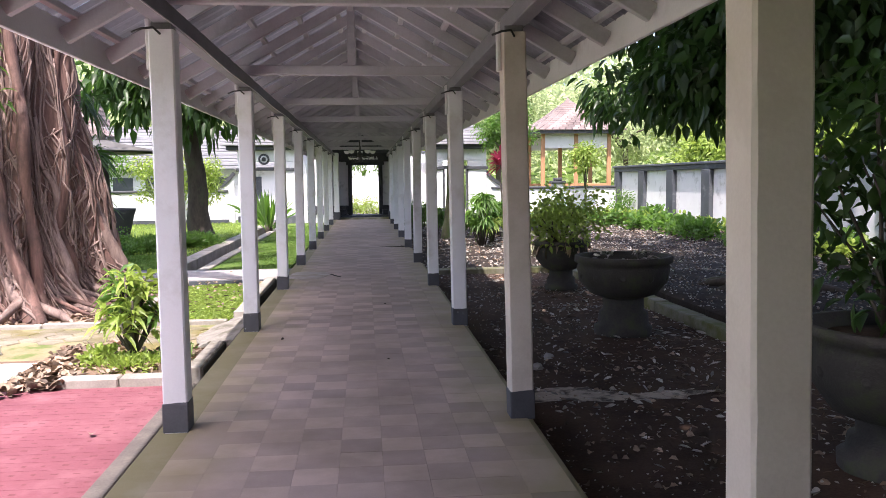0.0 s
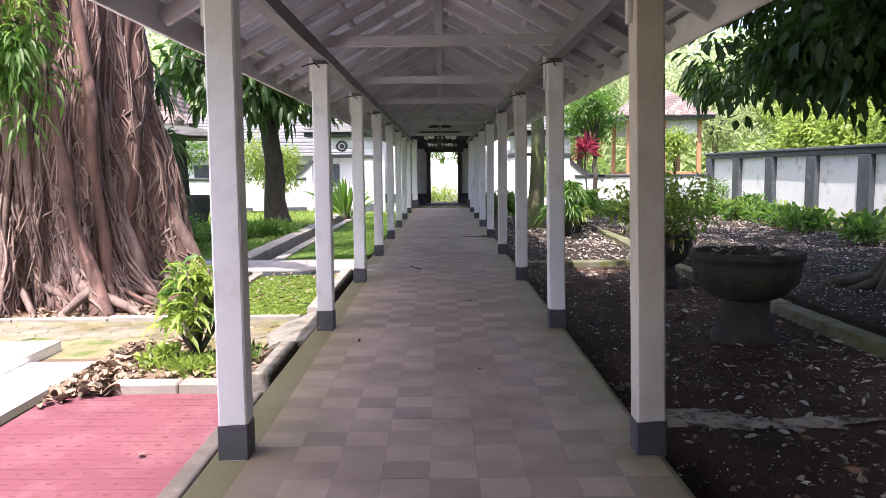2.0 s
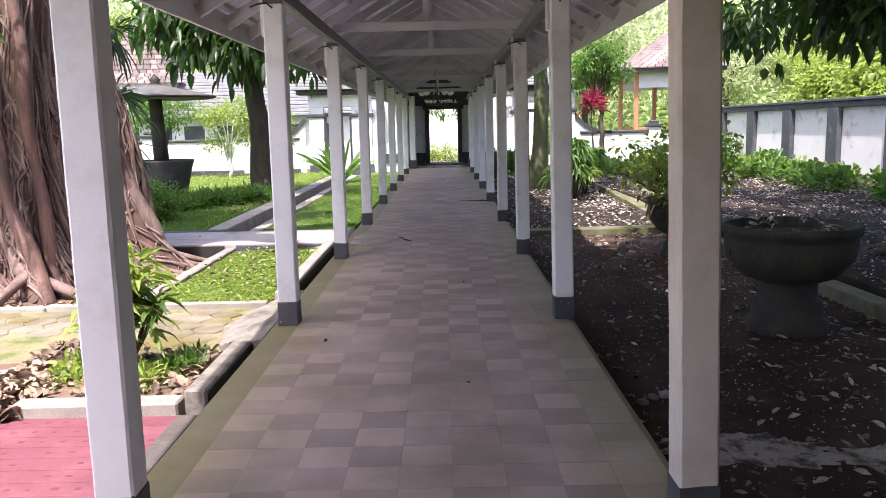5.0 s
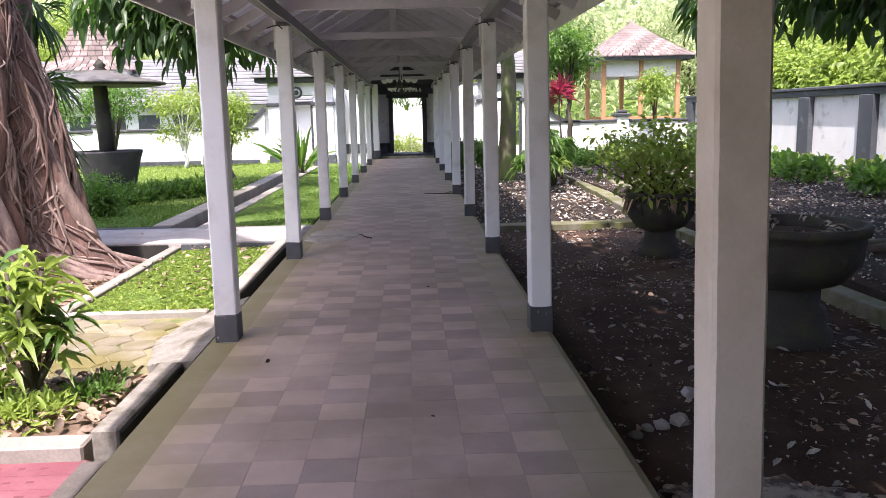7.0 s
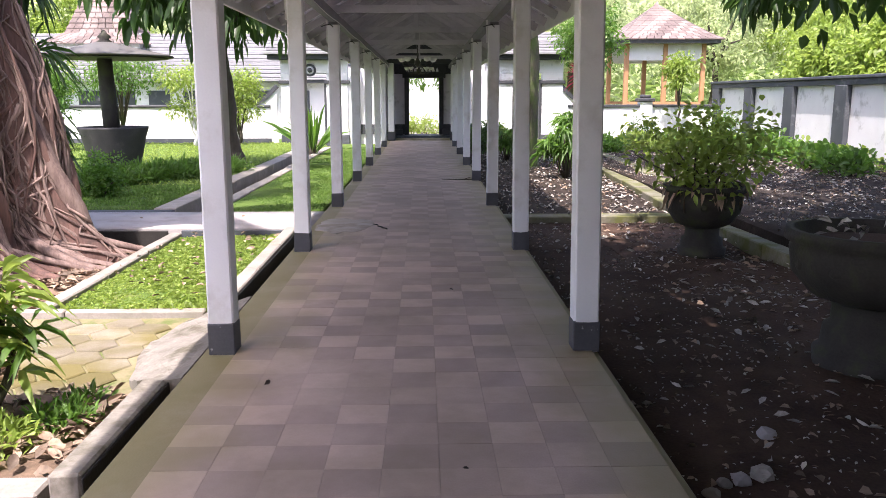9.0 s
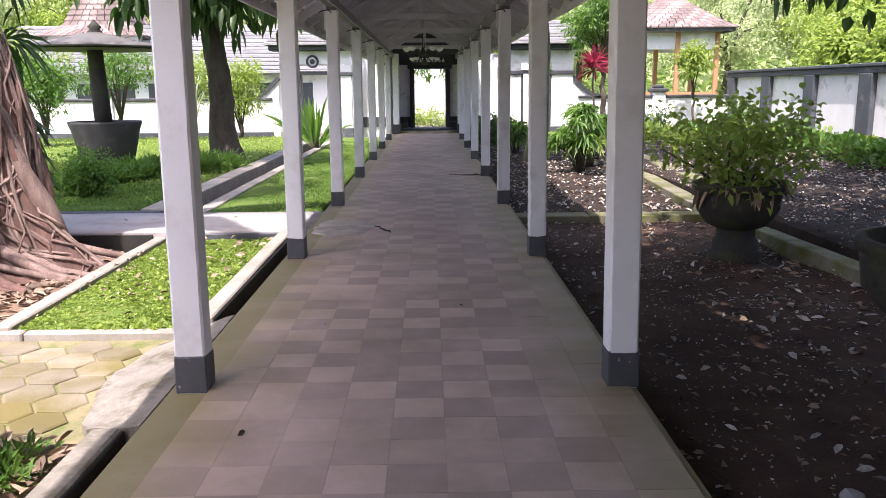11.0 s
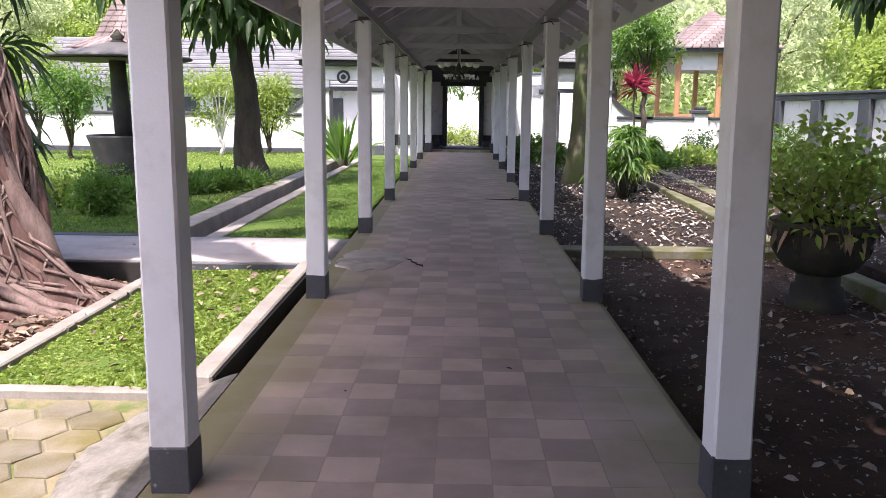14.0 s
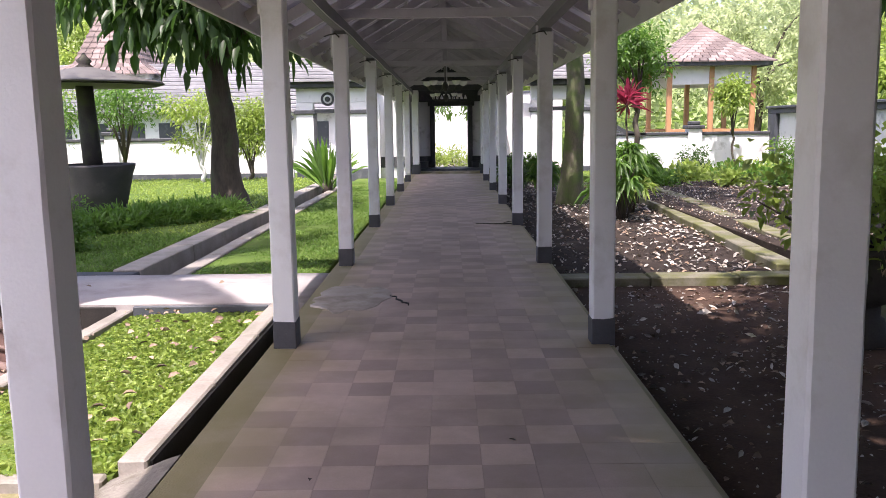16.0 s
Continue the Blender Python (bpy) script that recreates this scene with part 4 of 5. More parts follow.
part("root_column", strand(-math.pi / 2 + 0.2, 6.2, -0.1, 0.06, 0.012, 0.08, 0.05, 24), ROOT, ban, "thick pale hanging root")
for k in range(58):
    a = -math.pi / 2 + rng.uniform(-1.8, 2.0)
    r0 = ban_radius(a, 0.35)
    l = rng.uniform(0.5, 1.1)
    b = a + rng.uniform(-0.3, 0.3)
    pts = [(math.cos(a) * ban_radius(a, 0.75) * 0.84, math.sin(a) * ban_radius(a, 0.75) * 0.8, 0.75), (math.cos(a) * r0 * 1.02, math.sin(a) * r0 * 0.97, 0.3), (math.cos(b) * (r0 + 0.2 + l * 0.4), math.sin(b) * (r0 + 0.15 + l * 0.3), 0.05), (math.cos(b) * (r0 + 0.2 + l * 0.7), math.sin(b) * (r0 + 0.15 + l * 0.5), 0.0), (math.cos(b) * (r0 + 0.2 + l), math.sin(b) * (r0 + 0.15 + l * 0.6), -0.06)]
    s = rng.uniform(0.025, 0.075)
    part("buttress_root", tube(pts, [s * 1.3, s * 1.15, s * 0.9, s * 0.6, s * 0.25], 9, lump=0.22, rng=rng), ROOT if k % 3 else BANYAN, ban)
for k in range(150):
    # fine tangled rootlets bowing off the trunk
    a = -math.pi / 2 + rng.uniform(-1.6, 1.8)
    z = rng.uniform(0.2, 3.4) * rng.uniform(0.4, 1.0)
    r = ban_radius(a, z)
    b = a + rng.uniform(-0.2, 0.2)
    q = (r + rng.uniform(0.08, 0.22))
    zb = z - rng.uniform(0.15, 0.7)
    part("rootlet", tube([(math.cos(a) * r, math.sin(a) * r * 0.95, z), (math.cos((a + b) / 2) * q, math.sin((a + b) / 2) * q * 0.96, (z + zb) / 2 + rng.uniform(-0.1, 0.1)), (math.cos(b) * (q - 0.05), math.sin(b) * (q - 0.05) * 0.96, zb), (math.cos(b) * ban_radius(b, zb) * 0.98, math.sin(b) * ban_radius(b, zb) * 0.94, zb - 0.12)], [0.008, 0.011, 0.01, 0.008], 5), ROOT, ban)
for k in range(7):
    a = k * math.tau / 7
    e = Vector((math.cos(a) * 3.4, math.sin(a) * 3.4, 8.6))
    part("limb", tube([(math.cos(a) * 0.8, math.sin(a) * 0.8, 5.8), e * 0.6 + Vector((0, 0, 3.2)), e], [0.5, 0.35, 0.12], 10, lump=0.08, rng=rng), BANYAN, ban)
base, way, _ = clumps((-0.9, 2.6, 8.8), (3.6, 3.0, 1.6), 110, 40, 0.8, 21, 0.3, 0.3, 6.9)
part("crown", leaves("crown", base, way, sized(len(base), 0.18, 0.34, 2), sized(len(base), 0.08, 0.14, 3), 0.3, 4), LEAF_MID, ban)
base, way, _ = clumps((0.8, -1.95, 2.95), (0.75, 0.25, 0.9), 26, 30, 0.3, 31, 0.7, 0.1)
part("hanging_foliage", leaves("foliage", base, way, sized(len(base), 0.12, 0.24, 5), sized(len(base), 0.028, 0.05, 6), 0.6, 7), LEAF_MID, ban, "hanging sprays of narrow green leaves")
base, way, _ = clumps((0.35, -2.0, 3.9), (0.9, 0.25, 0.45), 20, 40, 0.3, 32, 0.6, 0.1)
part("hanging_foliage", leaves("foliage", base, way, sized(len(base), 0.12, 0.22, 8), sized(len(base), 0.04, 0.07, 9), 0.5, 8), LEAF_LIME, ban, "sunlit yellow green sprays")

for k, z in enumerate((1.05, 1.5, 2.1, 2.9)):
    base, way, _ = clumps((1.42, 0.8, z), (0.16, 0.16, 0.14), 5, 11, 0.16, 33 + k, 0.3, 0.1)
    part("epiphyte", leaves("foliage", base, way, sized(len(base), 0.28, 0.5, 5), sized(len(base), 0.03, 0.05, 6), 0.6, 12 + k), LEAF_DARK, ban, "dark strap-leaved plant on the trunk")

# ---- dark tree over the soil bed ----
dark = tree("shade_tree", "leafy dark tree spreading low over the soil bed", (5.75, 11.2, -0.05), 3.1, 0.18, (0.3, -1.2, 3.9), (3.2, 5.6, 1.9), 540, 46, 0.5, 0.2, 0.105, LEAF_DARK, 41, 0.35, BARK, 12, (0.1, -0.2), 1.9, 0.3, 0.4)
base, way, _ = clumps((-1.25, 3.6, 2.95), (0.42, 0.5, 0.4), 9, 26, 0.26, 42, 1.0, 0.2, 2.45)
part("hanging_foliage", leaves("foliage", base, way, sized(len(base), 0.18, 0.32, 5), sized(len(base), 0.07, 0.1, 6), 0.5, 9), LEAF_DARK, dark)
# high leaf layer added to keep the sun off the soil bed
base, way, _ = clumps((-2.6, -4.0, 5.6), (2.7, 6.5, 1.0), 440, 46, 0.75, 43, 0.3, 0.1, 4.3)
part("crown", leaves("crown", base, way, sized(len(base), 0.26, 0.42, 5), sized(len(base), 0.13, 0.18, 6), 0.3, 10), LEAF_DARK, dark)
base, way, _ = clumps((-1.35, -0.9, 2.75), (1.0, 1.1, 0.6), 46, 26, 0.34, 46, 0.6, 0.2)
part("hanging_foliage", leaves("foliage", base, way, sized(len(base), 0.14, 0.24, 5), sized(len(base), 0.07, 0.11, 6), 0.5, 13), LEAF_DARK, dark)
# more high leaves, added only to shade the raised bed
base, way, _ = clumps((1.6, 5.0, 5.9), (3.3, 3.4, 0.6), 84, 40, 0.7, 47, 0.3, 0.1, 5.2)
part("crown", leaves("crown", base, way, sized(len(base), 0.26, 0.42, 5), sized(len(base), 0.13, 0.18, 6), 0.3, 14), LEAF_DARK, dark)
# leaf layer added above the roof to block a sun patch on near soil
base, way, _ = clumps((-3.0, -7.6, 5.9), (2.2, 3.2, 0.7), 150, 46, 0.7, 45, 0.3, 0.1, 5.0)
part("crown", leaves("crown", base, way, sized(len(base), 0.26, 0.42, 5), sized(len(base), 0.13, 0.18, 6), 0.3, 12), LEAF_DARK, dark)
base, way, _ = clumps((2.6, -4.5, 1.9), (1.2, 2.6, 0.7), 60, 34, 0.4, 44, 0.6, 0.2)
part("hanging_foliage", leaves("foliage", base, way, sized(len(base), 0.14, 0.24, 5), sized(len(base), 0.06, 0.09, 6), 0.5, 11), LEAF_MID, dark)
for k in range(12):
    a = k * math.tau / 12 + rng.uniform(-0.2, 0.2)
    l = rng.uniform(0.5, 1.0)
    part("surface_root", tube([(math.cos(a) * 0.2, math.sin(a) * 0.2, 0.35), (math.cos(a) * 0.42, math.sin(a) * 0.42, 0.1), (math.cos(a + 0.1) * l, math.sin(a + 0.1) * l, 0.02), (math.cos(a + 0.2) * l * 1.3, math.sin(a + 0.2) * l * 1.3, -0.06)], [0.1, 0.08, 0.05, 0.02], 7, lump=0.1, rng=rng), BARK, dark)

# second tree, mostly out of view, added to shade near posts and soil
copy_thing(dark, pose(6.3, 2.2, -0.05, 0, 0, 8))

# ---- other trees inside the walls ----
tree("broadleaf_tree", "broad-leaved tree with drooping dark leaves on the lawn", (-4.25, 22.6, -0.06), 3.2, 0.27, (-0.35, -0.6, 4.1), (2.3, 2.0, 1.35), 120, 17, 0.5, 0.36, 0.16, LEAF_DARK, 51, 0.45, BARK, 9, (-0.25, 0.1), 2.75, 0.3, 0.8)
tree("leaning_tree", "slim mossy tree beside the walkway posts", (2.58, 23.7, -0.17), 4.6, 0.2, (0.2, 0, 6.2), (3.4, 5.0, 1.2), 150, 34, 0.7, 0.34, 0.14, LEAF_DARK, 52, 0.4, MOSSBARK, 6, (0.12, 0.1))
tree("garden_tree", "rounded green garden tree by the wall", (5.6, 30.9, -0.03), 2.2, 0.09, (-0.1, 0, 3.5), (1.05, 1.0, 0.95), 64, 50, 0.36, 0.15, 0.07, LEAF_MID, 53, 0.3)
tree("young_tree", "young lime-green tree before the pavilion", (8.95, 32.3, -0.03), 1.5, 0.04, (0, 0, 2.35), (0.6, 0.6, 0.7), 26, 30, 0.28, 0.17, 0.08, LEAF_LIME, 54, 0.2)
for k, (x, y, h, r) in enumerate(((-7.2, 30.6, 1.3, 1.2), (-9.6, 30.9, 1.7, 1.4), (-12.6, 30.2, 1.8, 1.7), (-10.6, 28.0, 1.2, 1.0), (-5.9, 31.2, 1.0, 0.8))):
    tree("frangipani", "spreading lime-green shrub tree with pale twisted stems", (x, y, -0.06), h * 0.55, 0.06, (0, 0, h + 0.55), (r, r * 0.8, 0.85), 44, 52, 0.36, 0.14, 0.055, LEAF_LIME if k % 2 == 0 else LEAF_MID, 60 + k, 0.1, PALE_TIMBER if k == 0 else BARK, 9)

# red-leaved plant on a thin stem
redp = thing("red_plant", "crimson spiky-leaved plant on a thin stem", "plant", (5.05, 29.6, -0.05))
part("stem", tube([(0, 0, -0.05), (0.04, 0, 0.8), (-0.03, 0.02, 1.6), (0, 0, 2.25)], [0.035, 0.03, 0.028, 0.025], 8), BARK, redp)
base, way = rosette(70, 0.03, (2.0, 2.3), 70, (-25, 80))
part("foliage", leaves("foliage", base, way, sized(70, 0.5, 0.85, 1), sized(70, 0.07, 0.11, 2), 0.3, 3), LEAF_RED, redp)

# ---- cordyline in the planting bed ----
cord = thing("cordyline", "bright green strap-leaved plant in the bed", "plant", (-2.05, 8.0, -0.12))
rr = random.Random(8)
part("stem", tube([(0.02, 0.0, -0.06), (0.0, 0.0, 0.12), (0.02, 0.0, 0.3)], [0.05, 0.042, 0.035], 8, lump=0.06), BARK, cord)
for k in range(15):
    a = k * 2.4
    h = rr.uniform(0.38, 0.8)
    x, y = math.cos(a) * rr.uniform(0.02, 0.24), math.sin(a) * rr.uniform(0.02, 0.24)
    part("stem", tube([(0.01, 0, 0.05), (x * 0.6, y * 0.6, h * 0.55), (x, y, h)], [0.02, 0.016, 0.012], 6), BARK, cord)
    base, way = rosette(22, 0.015, (-0.16, 0.04), 80 + k, (-5, 70))
    base += (x, y, h)
    part("leaf_tuft", leaves("tuft", base, way, sized(22, 0.16, 0.33, k), sized(22, 0.035, 0.06, k + 5), 0.8, k), LEAF_LIME if k % 3 else LEAF_MID, cord)
bush("spider_plant", "low variegated green plants in the bed", "plant", (-1.98, 7.66, -0.14), (0.36, 0.22, 0.05), 30, 18, 0.07, 0.11, 0.022, LEAF_LIME, 91, 0, -0.6)
bush("spider_plant", "low tufts of green strap leaves in the bed", "plant", (-1.68, 8.05, -0.14), (0.14, 0.3, 0.03), 20, 18, 0.07, 0.1, 0.018, LEAF_MID, 92, 0, -0.6)
bush("spider_plant", "pale green leafy plants beside the bed", "plant", (-2.34, 7.95, -0.14), (0.1, 0.4, 0.07), 16, 14, 0.08, 0.1, 0.045, LEAF_LIME, 93, 0, -0.4)

# ---- lawn plants ----
crin = thing("crinum", "tall sword-leaved green clump on the lawn", "plant", (-3.0, 27.0, -0.12))
base, way = rosette(44, 0.12, (0.0, 0.25), 95, (35, 88))
part("foliage", leaves("foliage", base, way, sized(44, 1.0, 1.75, 1), sized(44, 0.1, 0.15, 2), 0.25, 3), LEAF_MID, crin)
part("stem", lathe([(0.14, -0.1), (0.12, 0.2), (0.05, 0.5)], 10), BARK, crin)
for k in range(13):
    f = k / 12
    bush("hedge_clump", "clump of dark strap-leaved edging plants", "hedge", (-5.65 + 1.75 * f + 0.1 * (k % 2), 18.3 + 2.6 * f, -0.08), (0.42, 0.42, 0.14), 26, 24, 0.14, 0.2, 0.028, LEAF_MID, 100 + k, 0, -0.5, "hedge along the lawn")
bush("clipped_bush", "round clipped dark green bush on the lawn", "bush", (-4.95, 16.95, -0.08), (0.55, 0.5, 0.36), 60, 40, 0.16, 0.07, 0.035, LEAF_MID, 120, 4)
bush("clipped_bush", "low clipped green bush on the lawn", "bush", (-5.8, 17.6, -0.08), (0.5, 0.5, 0.26), 50, 36, 0.16, 0.07, 0.035, LEAF_LIME, 121, 4)

# ---- planter with canopy on the lawn ----
px, py = -6.2, 21.0
pot = thing("bowl_planter", "large flared charcoal planter on the lawn", "planter", (px, py, -0.08))
part("bowl", lathe([(0.44, 0.1), (0.47, 0.12), (0.56, 0.5), (0.63, 0.8), (0.68, 0.93), (0.68, 0.97), (0.6, 0.97), (0.56, 0.85)], 36, wobble=0.004), BLACKPOT, pot)
part("foot", lathe([(0.36, -0.06), (0.36, 0.1), (0.42, 0.11)], 28), BLACKPOT, pot)
part("soil", lathe([(0.55, 0.84), (0.58, 0.88), (0.3, 0.9)], 24), SOIL, pot)
um = thing("garden_canopy", "round grey canopy on a thick dark column", "canopy", (px - 0.05, py, 0.8))
part("column", tube([(0.03, 0, -0.0), (0.0, 0, 0.6), (-0.02, 0, 1.2), (-0.03, 0, 1.55)], [0.17, 0.155, 0.14, 0.15], 16, lump=0.05), STONE, um)
part("canopy_disc", lathe([(1.28, 1.46), (1.31, 1.48), (1.28, 1.51), (0.7, 1.63), (0.16, 1.76), (0.13, 1.74), (0.7, 1.55), (1.2, 1.44)], 40, wobble=0.006), UMBRELLA, um, "shallow cone canopy")
part("finial", lathe([(0.13, 1.72), (0.15, 1.77), (0.09, 1.82), (0.13, 1.87), (0.06, 1.94), (0.02, 2.0)], 16), STONE, um)

# ---- stone bowls on the soil ----
def stone_bowl(name, label, at, r, zb, zr):
    b = thing(name, label, "planter", at)
    part("pedestal", lathe([(r * 0.58, -0.06), (r * 0.6, zb * 0.25), (r * 0.52, zb * 0.3), (r * 0.5, zb * 0.62), (r * 0.42, zb * 0.7), (r * 0.42, zb)], 26, wobble=0.015), STONE, b, "round stone pedestal")
    part("bowl", lathe([(r * 0.42, zb), (r * 0.68, zb + 0.05), (r * 0.9, zb + (zr - zb) * 0.4), (r * 0.95, zr - 0.12), (r * 0.92, zr - 0.08), (r, zr - 0.07), (r, zr), (r * 0.9, zr), (r * 0.82, zr - 0.1), (r * 0.5, zr - 0.14)], 34, wobble=0.012), STONE, b, "dark mossy stone bowl")
    for k in range(10):
        a = k * math.tau / 10
        part("relief", lathe([(0.05, 0), (0.045, 0.02), (0.02, 0.03)], 8), STONE, b).matrix_basis = pose(math.cos(a) * r * 0.87, math.sin(a) * r * 0.87, zb + (zr - zb) * 0.55, 90, 0, math.degrees(a) + 90)
    part("bowl_soil", lathe([(r * 0.8, zr - 0.11), (r * 0.83, zr - 0.085), (r * 0.4, zr - 0.06)], 20), SOIL, b)
    return b


stone_bowl("stone_planter", "wide dark stone bowl with wilted flowers on a pedestal", (2.92, 9.0, -0.2), 0.53, 0.42, 0.88)
stone_bowl("stone_planter", "mossy stone bowl holding a leafy shrub", (3.14, 12.75, -0.2), 0.43, 0.3, 0.76)
stone_bowl("stone_planter", "large dark stone bowl under a leafy shrub", (3.2, 4.75, -0.2), 0.55, 0.3, 0.86)
bush("potted_shrub", "tall dark green shrub rising from the stone bowl", "shrub", (3.2, 4.75, 0.55), (0.75, 0.7, 0.95), 46, 16, 0.26, 0.16, 0.075, LEAF_DARK, 131, 16, 0.1)
bush("potted_shrub", "leafy green shrub growing in the stone bowl", "shrub", (3.14, 12.75, 0.46), (0.85, 0.75, 0.5), 74, 17, 0.2, 0.1, 0.06, LEAF_LIME, 130, 12, 0.0)
base, way = rosette(34, 0.36, (-0.02, 0.06), 133, (-85, -35))
dead = thing("dead_leaves", "brown dead leaves drooping over the bowl rim", "leaves", (3.14, 12.75, 0.56))
part("dead_foliage", leaves("foliage", base, way, sized(34, 0.12, 0.26, 1), sized(34, 0.04, 0.09, 2), 0.4, 4), LEAF_DRY, dead)
base, way = rosette(30, 0.2, (0.0, 0.1), 131, (-10, 60))
fl = thing("wilted_flowers", "wilted pale violet blossoms in the stone bowl", "flowers", (2.92, 9.0, 0.62))
part("foliage", leaves("foliage", base * (1.4, 1.4, 1), way, sized(30, 0.1, 0.2, 1), sized(30, 0.03, 0.06, 2), 0.6, 3), LEAF_PALE, fl)

# ---- plants on the soil side ----
for k, (x, y, s) in enumerate(((3.05, 20.6, 1.0), (3.5, 22.0, 0.9), (2.3, 25.5, 0.7))):
    palm = thing("fan_palm", "bushy green palm with arching leaflets", "plant", (x, y, -0.18), "palms by the walkway")
    for j in range(18):
        a, h = rr.uniform(0, math.tau), rr.uniform(0.5, 1.25) * s
        tip = Vector((math.cos(a) * rr.uniform(0.1, 0.5) * s, math.sin(a) * rr.uniform(0.1, 0.5) * s, h))
        part("stalk", tube([(0.04 * math.cos(a), 0.04 * math.sin(a), -0.05), tip * 0.55 + Vector((0, 0, 0.1)), tip], [0.016, 0.012, 0.008], 6), BARK, palm)
        base, way = rosette(26, 0.02, (-0.04, 0.04), 140 + 20 * k + j, (-35, 65))
        part("frond", leaves("frond", base + tuple(tip), way + np.array((math.cos(a), math.sin(a), 0)) * 0.5, sized(26, 0.22 * s, 0.4 * s, j), sized(26, 0.045, 0.075, j + 1), 0.9, j), LEAF_MID if j % 9 else LEAF_LIME, palm)
for k in range(16):
    y = 15.5 + k * 0.85
    bush("leafy_plant", "lush green broad-leaved plants along the wall", "plant", (9.2 + 0.9 * math.sin(k * 2.3), y, -0.06), (0.7, 0.6, 0.13 + 0.07 * (k % 3)), 20, 13, 0.2, 0.21, 0.11, LEAF_MID if k % 3 else LEAF_LIME, 200 + k, 3, -0.5, "plants along the panelled wall")
for k in range(12):
    bush("leafy_plant", "low sunlit green plants in the far bed", "plant", (5.3 + (k % 4) * 1.35 + 0.3 * math.sin(k), 26.6 + (k // 4) * 1.5, -0.06), (0.6, 0.6, 0.18), 18, 16, 0.22, 0.2, 0.08, LEAF_LIME if k % 2 else LEAF_MID, 230 + k, 2, -0.5, "plants in the far bed")
for k, (x, y, h) in enumerate(((7.6, 31.8, 0.5), (10.2, 31.6, 0.6), (1.7, 27.5, 0.45), (2.2, 29.5, 0.5), (1.9, 31.0, 0.4))):
    bush("shrub", "twiggy green shrub in the soil bed", "shrub", (x, y, -0.12), (h * 1.1, h, h), 30, 22, 0.2, 0.12, 0.055, LEAF_MID if k % 2 else LEAF_DARK, 250 + k, 8, 0.0)
bush("garden_shrub", "yellow-green bush seen through the doorway", "shrub", (0.3, 38.3, -0.16), (1.4, 0.6, 0.42), 46, 36, 0.24, 0.13, 0.06, LEAF_LIME, 261, 6)
tree("garden_tree", "leafy tree behind the doorway", (-1.9, 41.5, -0.16), 1.8, 0.1, (2.0, 0, 3.35), (2.2, 1.2, 1.15), 60, 30, 0.45, 0.26, 0.1, LEAF_MID, 262, 0.3)

# ---- pavilion beyond the wall ----
pav = thing("pavilion", "open timber pavilion with weathered clay tile roof", "pavilion", (10.15, 40.0, 0.0))
part("floor_slab", box(-2.0, 2.0, -2.0, 2.0, -0.4, 0.5, 0.02), CONCRETE, pav)
for i in (-1, 0, 1):
    for j in (-1, 1):
        part("column", box(i * 1.6 - 0.09, i * 1.6 + 0.09, j * 1.6 - 0.09, j * 1.6 + 0.09, 0.5, 3.62, 0.015), WOODPOST, pav, "orange brown timber column")
        if i < 1:
            part("rail", box(i * 1.6 + 0.092, (i + 1) * 1.6 - 0.092, j * 1.6 - 0.05, j * 1.6 + 0.05, 1.15, 1.26, 0.01), WOODPOST, pav)
            part("frieze_board", box(i * 1.6 + 0.092, (i + 1) * 1.6 - 0.092, j * 1.6 - 0.03, j * 1.6 + 0.03, 2.95, 3.6, 0.01), PALE_TIMBER, pav, "pale board under the eaves")
            for q in range(4):
                part("baluster", box(i * 1.6 + 0.25 + q * 0.34, i * 1.6 + 0.31 + q * 0.34, j * 1.6 - 0.03, j * 1.6 + 0.03, 0.5, 1.148, 0.005), WOODPOST, pav)
for q in (-1, 1):
    part("eaves_board", box(-2.12, 2.12, q * 2.12 - 0.03, q * 2.12 + 0.03, 3.62, 3.8, 0.01), WALLBLACK, pav)
    part("eaves_board", box(q * 2.12 - 0.03, q * 2.12 + 0.03, -2.085, 2.085, 3.62, 3.8, 0.01), WALLBLACK, pav)
part("ceiling_board", box(-2.08, 2.08, -2.08, 2.08, 3.68, 3.74, 0.01), DARK_TIMBER, pav)


def hip_courses(owner, half0, half1, z0, z1, n, m, bend=0.0):
    """Stepped courses of tiles on a four-sided roof, each side of each course a part of small tiles."""
    for k in range(n):
        f0, f1 = k / n, (k + 1) / n
        h0, h1 = half0 + (half1 - half0) * f0 ** (1 - bend), half0 + (half1 - half0) * f1 ** (1 - bend)
        za, zb = z0 + (z1 - z0) * f0, z0 + (z1 - z0) * f1
        bm = bmesh.new()
        for q in range(4):
            c, s = ((1, 0), (0, 1), (-1, 0), (0, -1))[q]
            cnt = max(2, int(h0 * 2 / 0.3))
            for i in range(cnt):
                u0, u1 = -1 + 2 * i / cnt, -1 + 2 * (i + 1) / cnt - 0.02
                vs = []
                for lift in (0.0, 0.045):
                    for u, h, z in ((u0, h0 + 0.05, za), (u1, h0 + 0.05, za), (u1, h1, zb + 0.02), (u0, h1, zb + 0.02)):
                        x, y = u * h, -h
                        vs.append(bm.verts.new((x * c - y * s, x * s + y * c, z + lift)))
                for f in ((4, 5, 6, 7), (0, 1, 5, 4), (1, 2, 6, 5), (3, 0, 4, 7)):
                    bm.faces.new([vs[j] for j in f])
        part("tile_course", bm, m, owner, "course of clay tiles")


hip_courses(pav, 2.2, 0.1, 3.76, 5.25, 13, TERRACOTTA, 0.12)
part("roof_finial", lathe([(0.16, 5.2), (0.17, 5.28), (0.08, 5.38), (0.03, 5.48)], 12), TERRACOTTA, pav)

